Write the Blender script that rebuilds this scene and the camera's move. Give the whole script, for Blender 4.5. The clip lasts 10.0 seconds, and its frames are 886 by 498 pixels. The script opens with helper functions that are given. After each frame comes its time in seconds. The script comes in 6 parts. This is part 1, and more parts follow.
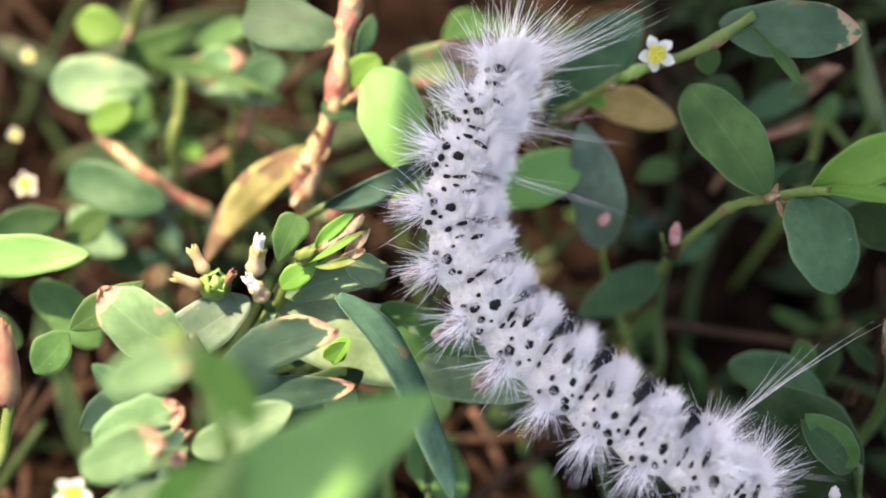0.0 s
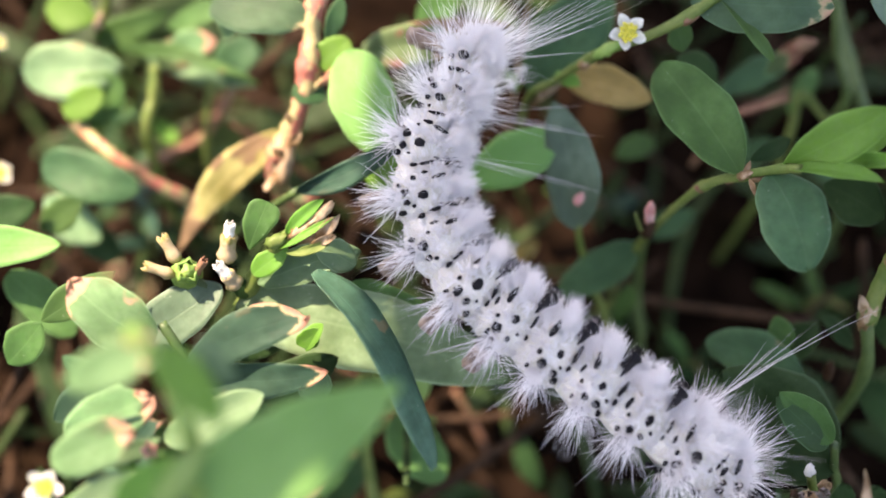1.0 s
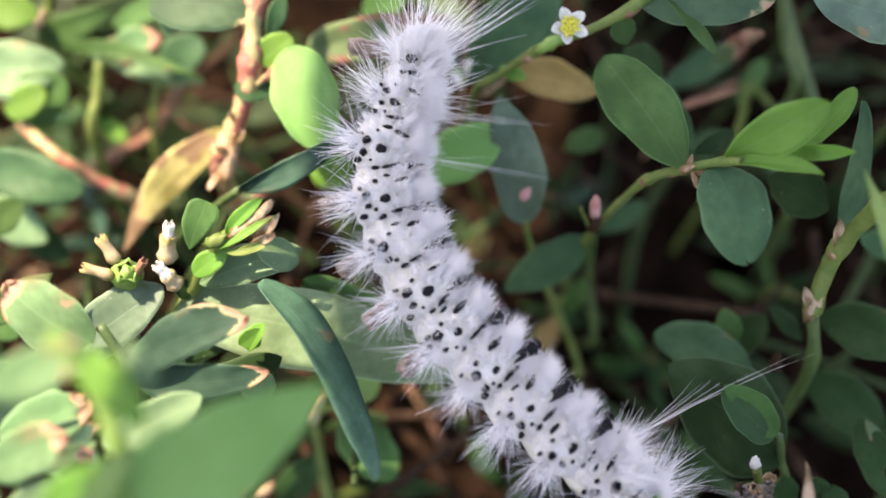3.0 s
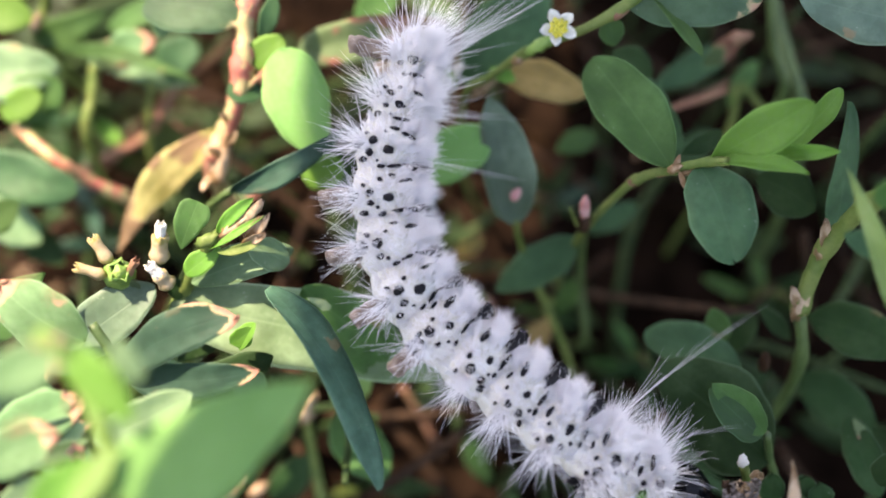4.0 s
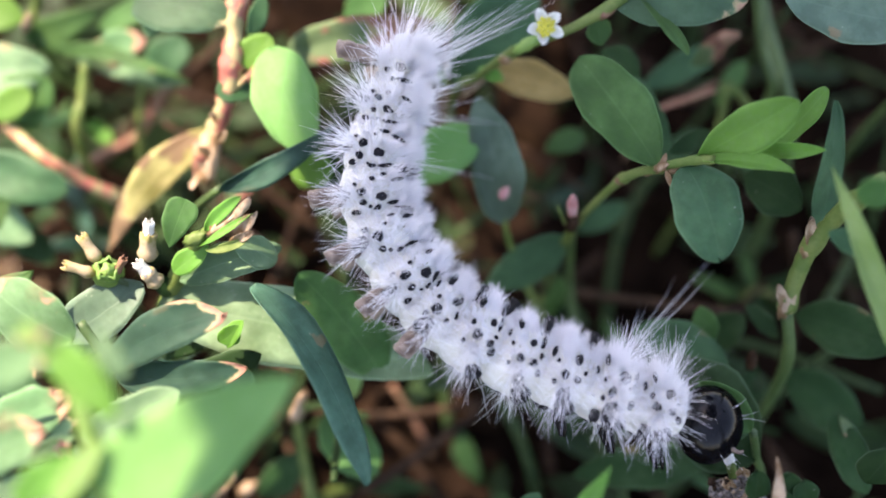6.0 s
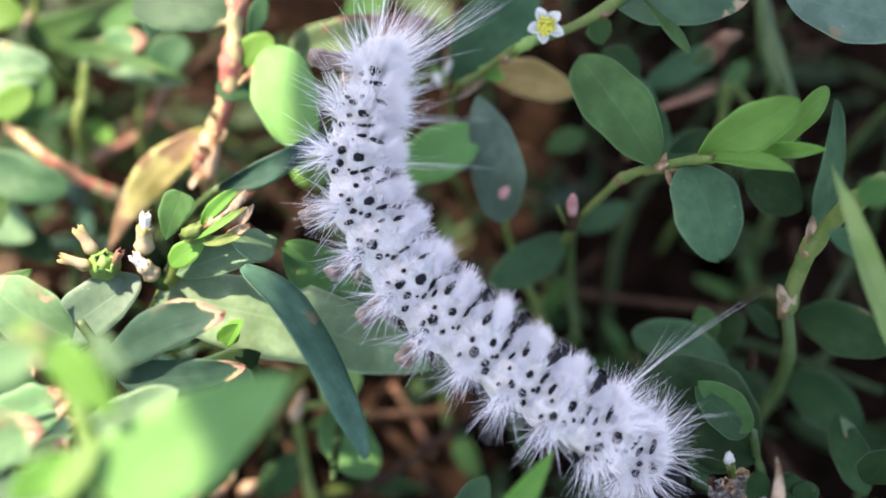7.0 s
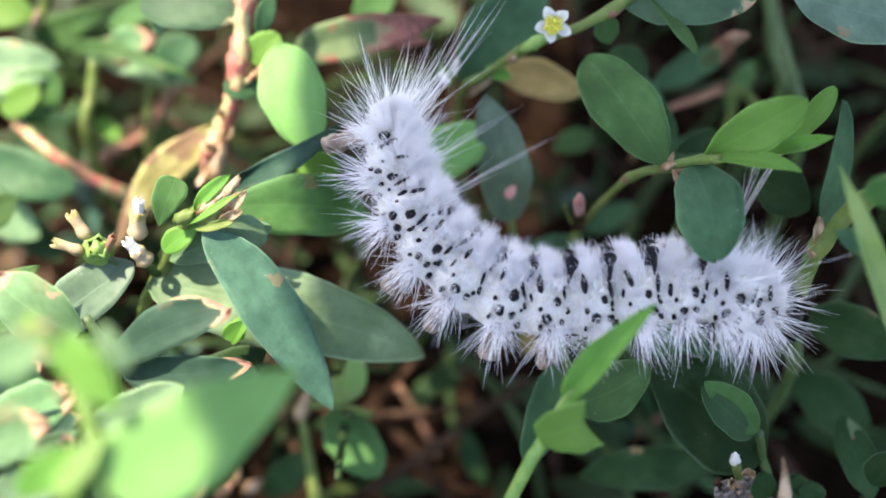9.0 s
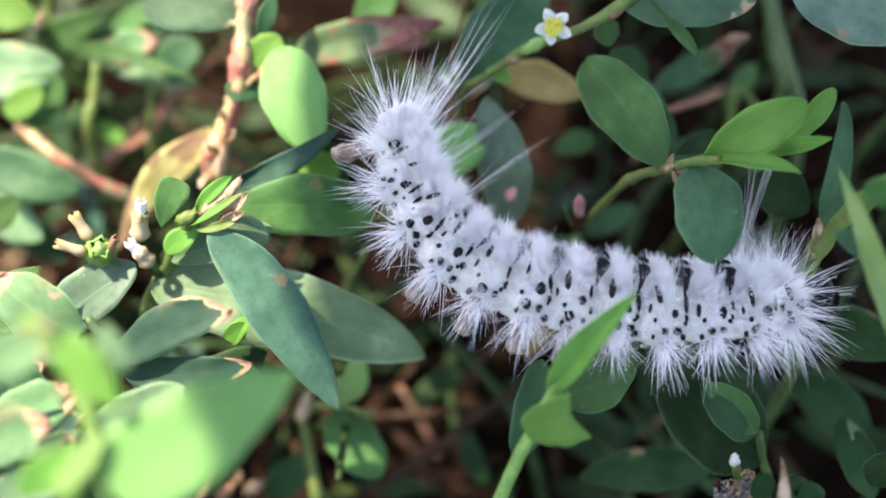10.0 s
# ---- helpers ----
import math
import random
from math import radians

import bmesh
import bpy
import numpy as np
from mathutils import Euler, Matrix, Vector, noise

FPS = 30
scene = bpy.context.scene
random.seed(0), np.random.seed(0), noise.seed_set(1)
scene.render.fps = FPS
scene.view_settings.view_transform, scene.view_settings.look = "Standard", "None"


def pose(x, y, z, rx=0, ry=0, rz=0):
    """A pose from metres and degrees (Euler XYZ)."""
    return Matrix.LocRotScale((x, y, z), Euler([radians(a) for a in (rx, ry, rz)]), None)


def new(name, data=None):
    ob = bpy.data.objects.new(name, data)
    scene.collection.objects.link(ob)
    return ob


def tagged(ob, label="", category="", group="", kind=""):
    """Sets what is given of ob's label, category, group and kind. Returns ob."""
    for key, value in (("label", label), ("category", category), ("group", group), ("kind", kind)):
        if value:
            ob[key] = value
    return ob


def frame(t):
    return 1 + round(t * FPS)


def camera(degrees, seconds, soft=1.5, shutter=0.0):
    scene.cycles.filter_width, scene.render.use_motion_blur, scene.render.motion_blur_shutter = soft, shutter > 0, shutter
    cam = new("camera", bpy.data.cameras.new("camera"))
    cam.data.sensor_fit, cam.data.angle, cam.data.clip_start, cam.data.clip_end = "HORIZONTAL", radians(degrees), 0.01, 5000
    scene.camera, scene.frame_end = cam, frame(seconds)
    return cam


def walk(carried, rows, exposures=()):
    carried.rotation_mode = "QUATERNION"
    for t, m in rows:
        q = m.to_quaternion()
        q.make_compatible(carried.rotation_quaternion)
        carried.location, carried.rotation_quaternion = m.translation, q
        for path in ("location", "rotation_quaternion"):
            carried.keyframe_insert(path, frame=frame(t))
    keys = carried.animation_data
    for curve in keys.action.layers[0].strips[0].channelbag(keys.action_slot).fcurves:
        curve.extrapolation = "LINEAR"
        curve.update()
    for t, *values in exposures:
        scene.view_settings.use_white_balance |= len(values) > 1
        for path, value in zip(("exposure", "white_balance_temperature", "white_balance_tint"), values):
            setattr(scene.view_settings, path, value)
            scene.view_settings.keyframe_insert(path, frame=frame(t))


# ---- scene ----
# All numbers of the plan are millimetres; MM turns them into metres.
MM = 0.001
cam = camera(44.0, 10.0, soft=1.8)
cam.data.dof.use_dof = True
cam.data.dof.focus_distance = 77 * MM
cam.data.dof.aperture_fstop = 12.5


def eye(x, y, z, rx, ry, rz):
    return pose(x * MM, y * MM, z * MM, rx, ry, rz)


walk(cam, [
    (0.0, eye(-6.91, -50.94, 108.74, 26.363, -0.337, 1.385)),
    (0.5, eye(-6.23, -50.94, 108.55, 25.596, -0.030, 1.108)),
    (1.0, eye(-4.78, -49.81, 108.88, 24.758, 0.190, 0.513)),
    (1.5, eye(-3.79, -49.56, 108.74, 24.582, -0.191, 0.085)),
    (2.0, eye(-2.74, -48.94, 108.23, 24.431, -0.173, -0.258)),
    (2.5, eye(-2.39, -48.99, 108.34, 24.249, -0.449, -0.584)),
    (4.0, eye(-1.11, -49.83, 109.01, 24.559, -0.243, -0.556)),
    (4.5, eye(-0.82, -49.95, 109.11, 24.613, -0.328, -0.630)),
    (5.0, eye(-0.76, -50.02, 109.32, 24.459, -0.293, -0.768)),
    (5.5, eye(-0.57, -50.19, 109.21, 24.647, -0.331, -0.675)),
    (7.0, eye(-0.04, -50.36, 108.99, 24.768, -0.195, -0.422)),
    (7.5, eye(-0.14, -50.60, 108.80, 24.933, -0.175, -0.246)),
    (8.0, eye(0.06, -50.43, 108.87, 24.941, -0.104, -0.133)),
    (8.5, eye(0.20, -50.52, 108.56, 24.942, 0.110, 0.001)),
    (9.0, eye(0.00, -50.71, 108.76, 25.000, -0.000, 0.000)),
    (9.5, eye(0.26, -50.89, 108.67, 25.032, 0.257, 0.111)),
    (10.0, eye(0.32, -50.99, 108.95, 25.184, 0.216, 0.117)),
], exposures=[(0, 2.26, 9000, 26), (2.5, 2.26, 8900, 25), (4.5, 2.27, 8500, 24), (5.5, 2.28, 8000, 24), (7.5, 2.31, 7800, 23), (9, 2.29, 7700, 19), (10, 2.29, 7700, 18)])

# ---- world, sun, exposure ----
SUN = Vector((0.45, -0.30, -1.0)).normalized()
world = bpy.data.worlds.new("sky")
scene.world = world
world.use_nodes = True
wt = world.node_tree
sky = wt.nodes.new("ShaderNodeTexSky")
sky.sky_type, sky.sun_disc = "NISHITA", False
sky.sun_elevation = math.asin(-SUN.z)
sky.sun_rotation = math.atan2(-SUN.x, -SUN.y)
wt.links.new(sky.outputs[0], wt.nodes["Background"].inputs[0])
wt.nodes["Background"].inputs[1].default_value = 0.15
sun_data = bpy.data.lights.new("sun", "SUN")
sun_data.energy, sun_data.angle, sun_data.color = 3.5, radians(0.5), (1.0, 0.95, 0.86)
sun = new("sun", sun_data)
sun.matrix_world = Matrix.Translation((0, 0, 1)) @ SUN.to_track_quat("-Z", "Y").to_matrix().to_4x4()


# ---- materials ----
def shader(name):
    m = bpy.data.materials.new(name)
    m.use_nodes = True
    nt = m.node_tree
    return m, nt, nt.nodes["Principled BSDF"]


def node(nt, kind, **sockets):
    n = nt.nodes.new(kind)
    for key, value in sockets.items():
        s = n.inputs[int(key[1:])] if key[0] == "i" and key[1:].isdigit() else n.inputs[key]
        if isinstance(value, bpy.types.NodeSocket):
            nt.links.new(value, s)
        else:
            s.default_value = value
    return n


def math_node(nt, op, a, b=0.0, c=0.0):
    n = node(nt, "ShaderNodeMath", i0=a, i1=b, i2=c)
    n.operation = op
    return n.outputs[0]


def blend(nt, factor, a, b, mode="MIX"):
    n = nt.nodes.new("ShaderNodeMix")
    n.data_type, n.blend_type = "RGBA", mode
    for s, value in ((n.inputs[0], factor), (n.inputs[6], a), (n.inputs[7], b)):
        if isinstance(value, bpy.types.NodeSocket):
            nt.links.new(value, s)
        else:
            s.default_value = (*value, 1) if isinstance(value, tuple) else value
    return n.outputs[2]


def steps(nt, value, lo, hi):
    n = node(nt, "ShaderNodeMapRange", i0=value, i1=lo, i2=hi)
    n.interpolation_type = "SMOOTHSTEP"
    return n.outputs[0]


def grain(nt, scale, detail=4.0, rough=0.55, coords="Object"):
    tc = nt.nodes.new("ShaderNodeTexCoord")
    n = node(nt, "ShaderNodeTexNoise", Vector=tc.outputs[coords], Scale=scale, Detail=detail, Roughness=rough)
    return n.outputs[0]


def leaf_material(name, dark, light, burn=0.0, spec=0.2, burnt=(0.30, 0.13, 0.06), rough=0.56, glow=0.3, island=False, rib=0.35, specks=0.5, patches=0.0, mottle=0.4):
    m, nt, bsdf = shader(name)
    uv = nt.nodes.new("ShaderNodeUVMap")
    sep = node(nt, "ShaderNodeSeparateXYZ", i0=uv.outputs[0])
    u, v = sep.outputs[0], sep.outputs[1]
    rnd = nt.nodes.new("ShaderNodeNewGeometry").outputs["Random Per Island"] if island else nt.nodes.new("ShaderNodeObjectInfo").outputs["Random"]
    broad, fine = grain(nt, 260.0, 3.0), grain(nt, 2600.0, 6.0)
    col = blend(nt, steps(nt, broad, 0.3, 0.7), dark, light)
    hsv = node(nt, "ShaderNodeHueSaturation", Color=col, Hue=math_node(nt, "MULTIPLY_ADD", rnd, 0.03, 0.487),
               Value=math_node(nt, "MULTIPLY_ADD", rnd, 0.45, 0.78), Saturation=math_node(nt, "MULTIPLY_ADD", fine, 0.3, 0.85))
    col = hsv.outputs[0]
    mid = grain(nt, 900.0, 5.0, 0.6)
    col = blend(nt, math_node(nt, "MULTIPLY", steps(nt, mid, 0.42, 0.62), mottle), col, tuple(c * 0.62 for c in dark))
    off = math_node(nt, "ABSOLUTE", math_node(nt, "SUBTRACT", u, 0.5))
    # midrib and side veins
    ribs = math_node(nt, "SUBTRACT", 1.0, steps(nt, off, 0.006, 0.03))
    wave = math_node(nt, "SINE", math_node(nt, "MULTIPLY_ADD", broad, 7.0, math_node(nt, "MULTIPLY", math_node(nt, "MULTIPLY_ADD", off, -1.0, v), 46.0)))
    side = math_node(nt, "MULTIPLY", steps(nt, wave, 0.6, 1.0), 0.16)
    veins = math_node(nt, "MAXIMUM", ribs, side)
    pale = tuple(min(1.0, c * 1.7 + 0.03) for c in light)
    col = blend(nt, math_node(nt, "MULTIPLY", veins, rib), col, pale)
    # pale specks of dust
    dots = node(nt, "ShaderNodeTexVoronoi", Vector=nt.nodes.new("ShaderNodeTexCoord").outputs["Object"], Scale=2100.0).outputs[0]
    dot = math_node(nt, "MULTIPLY", math_node(nt, "SUBTRACT", 1.0, steps(nt, dots, 0.07, 0.16)), steps(nt, grain(nt, 520.0, 4.0), 0.54, 0.66))
    col = blend(nt, math_node(nt, "MULTIPLY", dot, specks), col, (0.5, 0.55, 0.42))
    # thin film of dust, and small scabs near the margin of some leaves
    film = steps(nt, grain(nt, 140.0, 5.0, 0.65), 0.46, 0.68)
    col = blend(nt, math_node(nt, "MULTIPLY", film, 0.62 * min(1.0, 0.4 + specks)), col, tuple(min(0.5, c * 1.7 + 0.016) for c in light))
    scab = math_node(nt, "MULTIPLY_ADD", off, 0.22, grain(nt, 480.0, 4.0))
    scab = math_node(nt, "MULTIPLY", steps(nt, scab, 0.73, 0.78), steps(nt, math_node(nt, "FRACT", math_node(nt, "MULTIPLY", rnd, 7.3)), 0.35, 0.6))
    col = blend(nt, math_node(nt, "MULTIPLY", scab, 0.8 * min(1.0, specks * 1.5)), col, (0.27, 0.17, 0.085))
    # paler thin margin
    col = blend(nt, math_node(nt, "MULTIPLY", steps(nt, off, 0.462, 0.49), 0.7), col, pale)
    if patches:
        spot = steps(nt, grain(nt, 330.0, 2.0), 0.66 - 0.1 * patches, 0.72 - 0.1 * patches)
        col = blend(nt, spot, col, burnt)
    if burn:
        edge = math_node(nt, "MULTIPLY_ADD", grain(nt, 420.0, 6.0), 0.95, math_node(nt, "MULTIPLY_ADD", off, 0.3, math_node(nt, "SUBTRACT", v, 0.22)))
        at = 1.33 - burn
        col = blend(nt, steps(nt, edge, at - 0.06, at), col, (0.38, 0.33, 0.18))
        col = blend(nt, steps(nt, edge, at - 0.03, at + 0.05), col, burnt)
        col = blend(nt, math_node(nt, "MULTIPLY", steps(nt, edge, at + 0.06, at + 0.14), steps(nt, fine, 0.4, 0.6)), col, tuple(c * 0.45 for c in burnt))
    nt.links.new(col, bsdf.inputs["Base Color"])
    nt.links.new(math_node(nt, "MULTIPLY_ADD", fine, 0.3, rough - 0.15), bsdf.inputs["Roughness"])
    bsdf.inputs["Specular IOR Level"].default_value = spec
    height = math_node(nt, "ADD", math_node(nt, "MULTIPLY", veins, -0.35), math_node(nt, "ADD", math_node(nt, "MULTIPLY", fine, 0.5), broad))
    bump = node(nt, "ShaderNodeBump", Strength=0.35, Distance=0.12 * MM, Height=height)
    nt.links.new(bump.outputs[0], bsdf.inputs["Normal"])
    trans = node(nt, "ShaderNodeBsdfTranslucent", Color=blend(nt, 0.6, col, (0.26, 0.50, 0.13), "MIX"))
    mix = node(nt, "ShaderNodeMixShader", i0=glow, i1=bsdf.outputs[0], i2=trans.outputs[0])
    nt.links.new(mix.outputs[0], nt.nodes["Material Output"].inputs[0])
    return m


def plain_material(name, a, b, scale=600.0, rough=0.5, bump=0.4, spec=0.4, glow=0.0, mottle=0.35, lo=0.35, hi=0.65):
    m, nt, bsdf = shader(name)
    n1, n2 = grain(nt, scale, 4.0), grain(nt, scale * 6, 5.0)
    col = blend(nt, steps(nt, n1, lo, hi), a, b)
    col = blend(nt, math_node(nt, "MULTIPLY", n2, mottle), col, tuple(c * 0.6 for c in a))
    nt.links.new(col, bsdf.inputs["Base Color"])
    nt.links.new(math_node(nt, "MULTIPLY_ADD", n2, 0.2, rough - 0.1), bsdf.inputs["Roughness"])
    bsdf.inputs["Specular IOR Level"].default_value = spec
    if bump:
        b_n = node(nt, "ShaderNodeBump", Strength=bump, Distance=0.15 * MM, Height=math_node(nt, "ADD", n1, math_node(nt, "MULTIPLY", n2, 0.4)))
        nt.links.new(b_n.outputs[0], bsdf.inputs["Normal"])
    if glow:
        tr = node(nt, "ShaderNodeBsdfTranslucent", Color=col)
        mx = node(nt, "ShaderNodeMixShader", i0=glow, i1=bsdf.outputs[0], i2=tr.outputs[0])
        nt.links.new(mx.outputs[0], nt.nodes["Material Output"].inputs[0])
    return m


GREEN = leaf_material("leaf_green", (0.036, 0.098, 0.030), (0.060, 0.146, 0.043), rib=0.2, spec=0.12)
BLUE = leaf_material("leaf_blue_green", (0.022, 0.070, 0.030), (0.037, 0.097, 0.040), rough=0.52, glow=0.16, rib=0.12, spec=0.13)
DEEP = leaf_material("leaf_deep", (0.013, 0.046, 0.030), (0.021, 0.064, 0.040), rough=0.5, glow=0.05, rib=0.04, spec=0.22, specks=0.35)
SLATE = leaf_material("leaf_slate", (0.030, 0.085, 0.052), (0.045, 0.114, 0.070), rough=0.5, glow=0.06, rib=0.04, spec=0.14, specks=0.35)
# Shaded copy of the leaf green for low and inner leaves.
DARK = leaf_material("leaf_green_shaded", (0.011, 0.033, 0.011), (0.019, 0.047, 0.016), glow=0.12, rib=0.12, spec=0.05)
LIME = leaf_material("leaf_lime", (0.17, 0.29, 0.085), (0.22, 0.35, 0.12), glow=0.35, mottle=0.1, specks=0.1, rib=0.1, spec=0.15)
YOUNG = leaf_material("leaf_young", (0.087, 0.228, 0.037), (0.114, 0.266, 0.050), glow=0.32, specks=0.1, rib=0.15, mottle=0.2)
SMOOTH = leaf_material("leaf_smooth", (0.122, 0.285, 0.082), (0.142, 0.315, 0.096), glow=0.35, specks=0.0, rib=0.05, mottle=0.05)
PALE = leaf_material("leaf_pale", (0.088, 0.188, 0.092), (0.150, 0.252, 0.132), glow=0.26, specks=0.8, rib=0.22)
CHALK = leaf_material("leaf_chalky", (0.110, 0.200, 0.098), (0.175, 0.275, 0.155), glow=0.26, specks=0.6, rib=0.15)
BURNT = leaf_material("leaf_burnt_tip", (0.086, 0.190, 0.080), (0.138, 0.258, 0.122), burn=0.17, burnt=(0.52, 0.28, 0.20), rib=0.2, patches=0.2)
# Torn-leaf green darkened to carry shade; the burnt tip is its own.
BURNT_DARK = leaf_material("leaf_burnt_shaded", (0.018, 0.052, 0.034), (0.032, 0.074, 0.047), burn=0.08, burnt=(0.40, 0.20, 0.15), rib=0.06, patches=0.1, specks=0.15, spec=0.12)
BURNT_BLUE = leaf_material("leaf_burnt_blue_green", (0.040, 0.090, 0.052), (0.060, 0.125, 0.066), burn=0.06, burnt=(0.42, 0.25, 0.17), rib=0.1, specks=0.4, spec=0.15)
SPOTTED = leaf_material("leaf_spotted", (0.056, 0.108, 0.068), (0.088, 0.148, 0.094), rough=0.5, glow=0.12, rib=0.12, spec=0.3)
RED = leaf_material("leaf_reddened", (0.080, 0.135, 0.066), (0.125, 0.180, 0.088), burn=0.46, burnt=(0.30, 0.12, 0.10), patches=0.5)
YELLOW = leaf_material("leaf_yellowed", (0.17, 0.17, 0.045), (0.36, 0.32, 0.12), burn=0.3, burnt=(0.20, 0.13, 0.075), patches=1.1)
TAN = leaf_material("leaf_dead_tan", (0.20, 0.145, 0.045), (0.28, 0.21, 0.075), glow=0.2, rib=0.3, patches=0.3)
# Undergrowth green kept low to carry the shade near the ground.
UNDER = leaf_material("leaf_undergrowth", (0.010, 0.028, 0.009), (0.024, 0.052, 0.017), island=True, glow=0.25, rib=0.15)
# Nearly opaque green for the leaves added out of view to cast shade.
SHADER_LEAF = leaf_material("leaf_shade_caster", (0.04, 0.11, 0.03), (0.06, 0.15, 0.045), glow=0.02)
STEM = plain_material("stem_green", (0.085, 0.145, 0.034), (0.155, 0.205, 0.060), 500, glow=0.12, mottle=0.5, spec=0.2)
STEM_DARK = plain_material("stem_dark_green", (0.035, 0.075, 0.022), (0.065, 0.115, 0.035), 500)
# Darkened copy of the stem green, undergrowth shade put into its colour.
STALK = plain_material("stalk_green_shaded", (0.016, 0.036, 0.012), (0.034, 0.060, 0.021), 500, spec=0.1)
STEM_RED = plain_material("stem_red", (0.19, 0.085, 0.06), (0.26, 0.17, 0.10), 620, mottle=0.6, spec=0.2)
STEM_MOTTLED = plain_material("stem_mottled", (0.44, 0.15, 0.11), (0.38, 0.40, 0.18), 620, glow=0.1, lo=0.44, hi=0.52, mottle=0.7, bump=1.0)
# Brown lowered to hold the shade of the low stalks; dry parts share it.
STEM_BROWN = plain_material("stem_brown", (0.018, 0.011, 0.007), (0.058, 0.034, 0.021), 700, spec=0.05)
SHEATH = plain_material("sheath_papery", (0.20, 0.12, 0.055), (0.48, 0.36, 0.24), 520, glow=0.2, lo=0.42, hi=0.58)
PETAL = plain_material("petal_white", (0.74, 0.76, 0.70), (0.84, 0.85, 0.82), 1500, glow=0.3)
PETAL_PINK = plain_material("petal_pink", (0.55, 0.22, 0.20), (0.72, 0.45, 0.42), 1200, glow=0.2)
BLOOM = plain_material("petal_faded", (0.30, 0.27, 0.09), (0.56, 0.45, 0.30), 900, glow=0.3, lo=0.36, hi=0.6, spec=0.2)
POLLEN = plain_material("pollen_yellow", (0.55, 0.50, 0.05), (0.72, 0.68, 0.12), 2500)
CALYX = plain_material("calyx_green", (0.13, 0.28, 0.06), (0.24, 0.40, 0.10), 900, glow=0.2)
# Soil and litter near black: the shade of the leaf gaps is in their colour.
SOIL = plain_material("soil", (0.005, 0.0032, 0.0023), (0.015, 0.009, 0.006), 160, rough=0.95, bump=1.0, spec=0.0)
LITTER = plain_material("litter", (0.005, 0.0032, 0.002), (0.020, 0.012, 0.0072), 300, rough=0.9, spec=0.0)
CRUST = plain_material("dry_crust", (0.045, 0.038, 0.028), (0.22, 0.19, 0.18), 1700, rough=0.8, bump=1.0)
SKIN = plain_material("caterpillar_skin", (0.74, 0.72, 0.62), (0.84, 0.83, 0.78), 900, rough=0.6, glow=0.1, mottle=0.25, spec=0.15)
HAIR = plain_material("caterpillar_hair", (0.92, 0.915, 0.92), (0.95, 0.94, 0.945), 900, rough=0.4, bump=0, glow=0.4, mottle=0.0)
HAIR_DARK = plain_material("caterpillar_dark_hair", (0.012, 0.012, 0.014), (0.03, 0.03, 0.033), 900, rough=0.45, bump=0)
INK = plain_material("caterpillar_spot", (0.006, 0.006, 0.008), (0.016, 0.016, 0.019), 1500, rough=0.6, bump=0.3, spec=0.12)
HEAD = plain_material("caterpillar_head", (0.002, 0.002, 0.003), (0.005, 0.005, 0.006), 420, rough=0.07, bump=0.3, spec=0.16)
PROLEG = plain_material("caterpillar_proleg", (0.12, 0.08, 0.06), (0.42, 0.33, 0.26), 900, rough=0.5)


# ---- mesh helpers ----
def mesh_object(name, verts, faces, material, parent=None, uvs=None, smooth=True, label=""):
    """One mesh from points in millimetres, linked under its parent."""
    me = bpy.data.meshes.new(name)
    me.from_pydata([tuple(v) for v in np.asarray(verts, float) * MM], [], faces)
    if uvs is not None:
        layer = me.uv_layers.new(name="UVMap")
        idx = np.empty(len(me.loops), np.int32)
        me.loops.foreach_get("vertex_index", idx)
        layer.data.foreach_set("uv", np.asarray(uvs, np.float32)[idx].ravel())
    me.materials.append(material)
    if smooth:
        me.polygons.foreach_set("use_smooth", [True] * len(me.polygons))
    ob = new(name, me)
    ob.parent = parent
    if label:
        tagged(ob, label)
    return ob


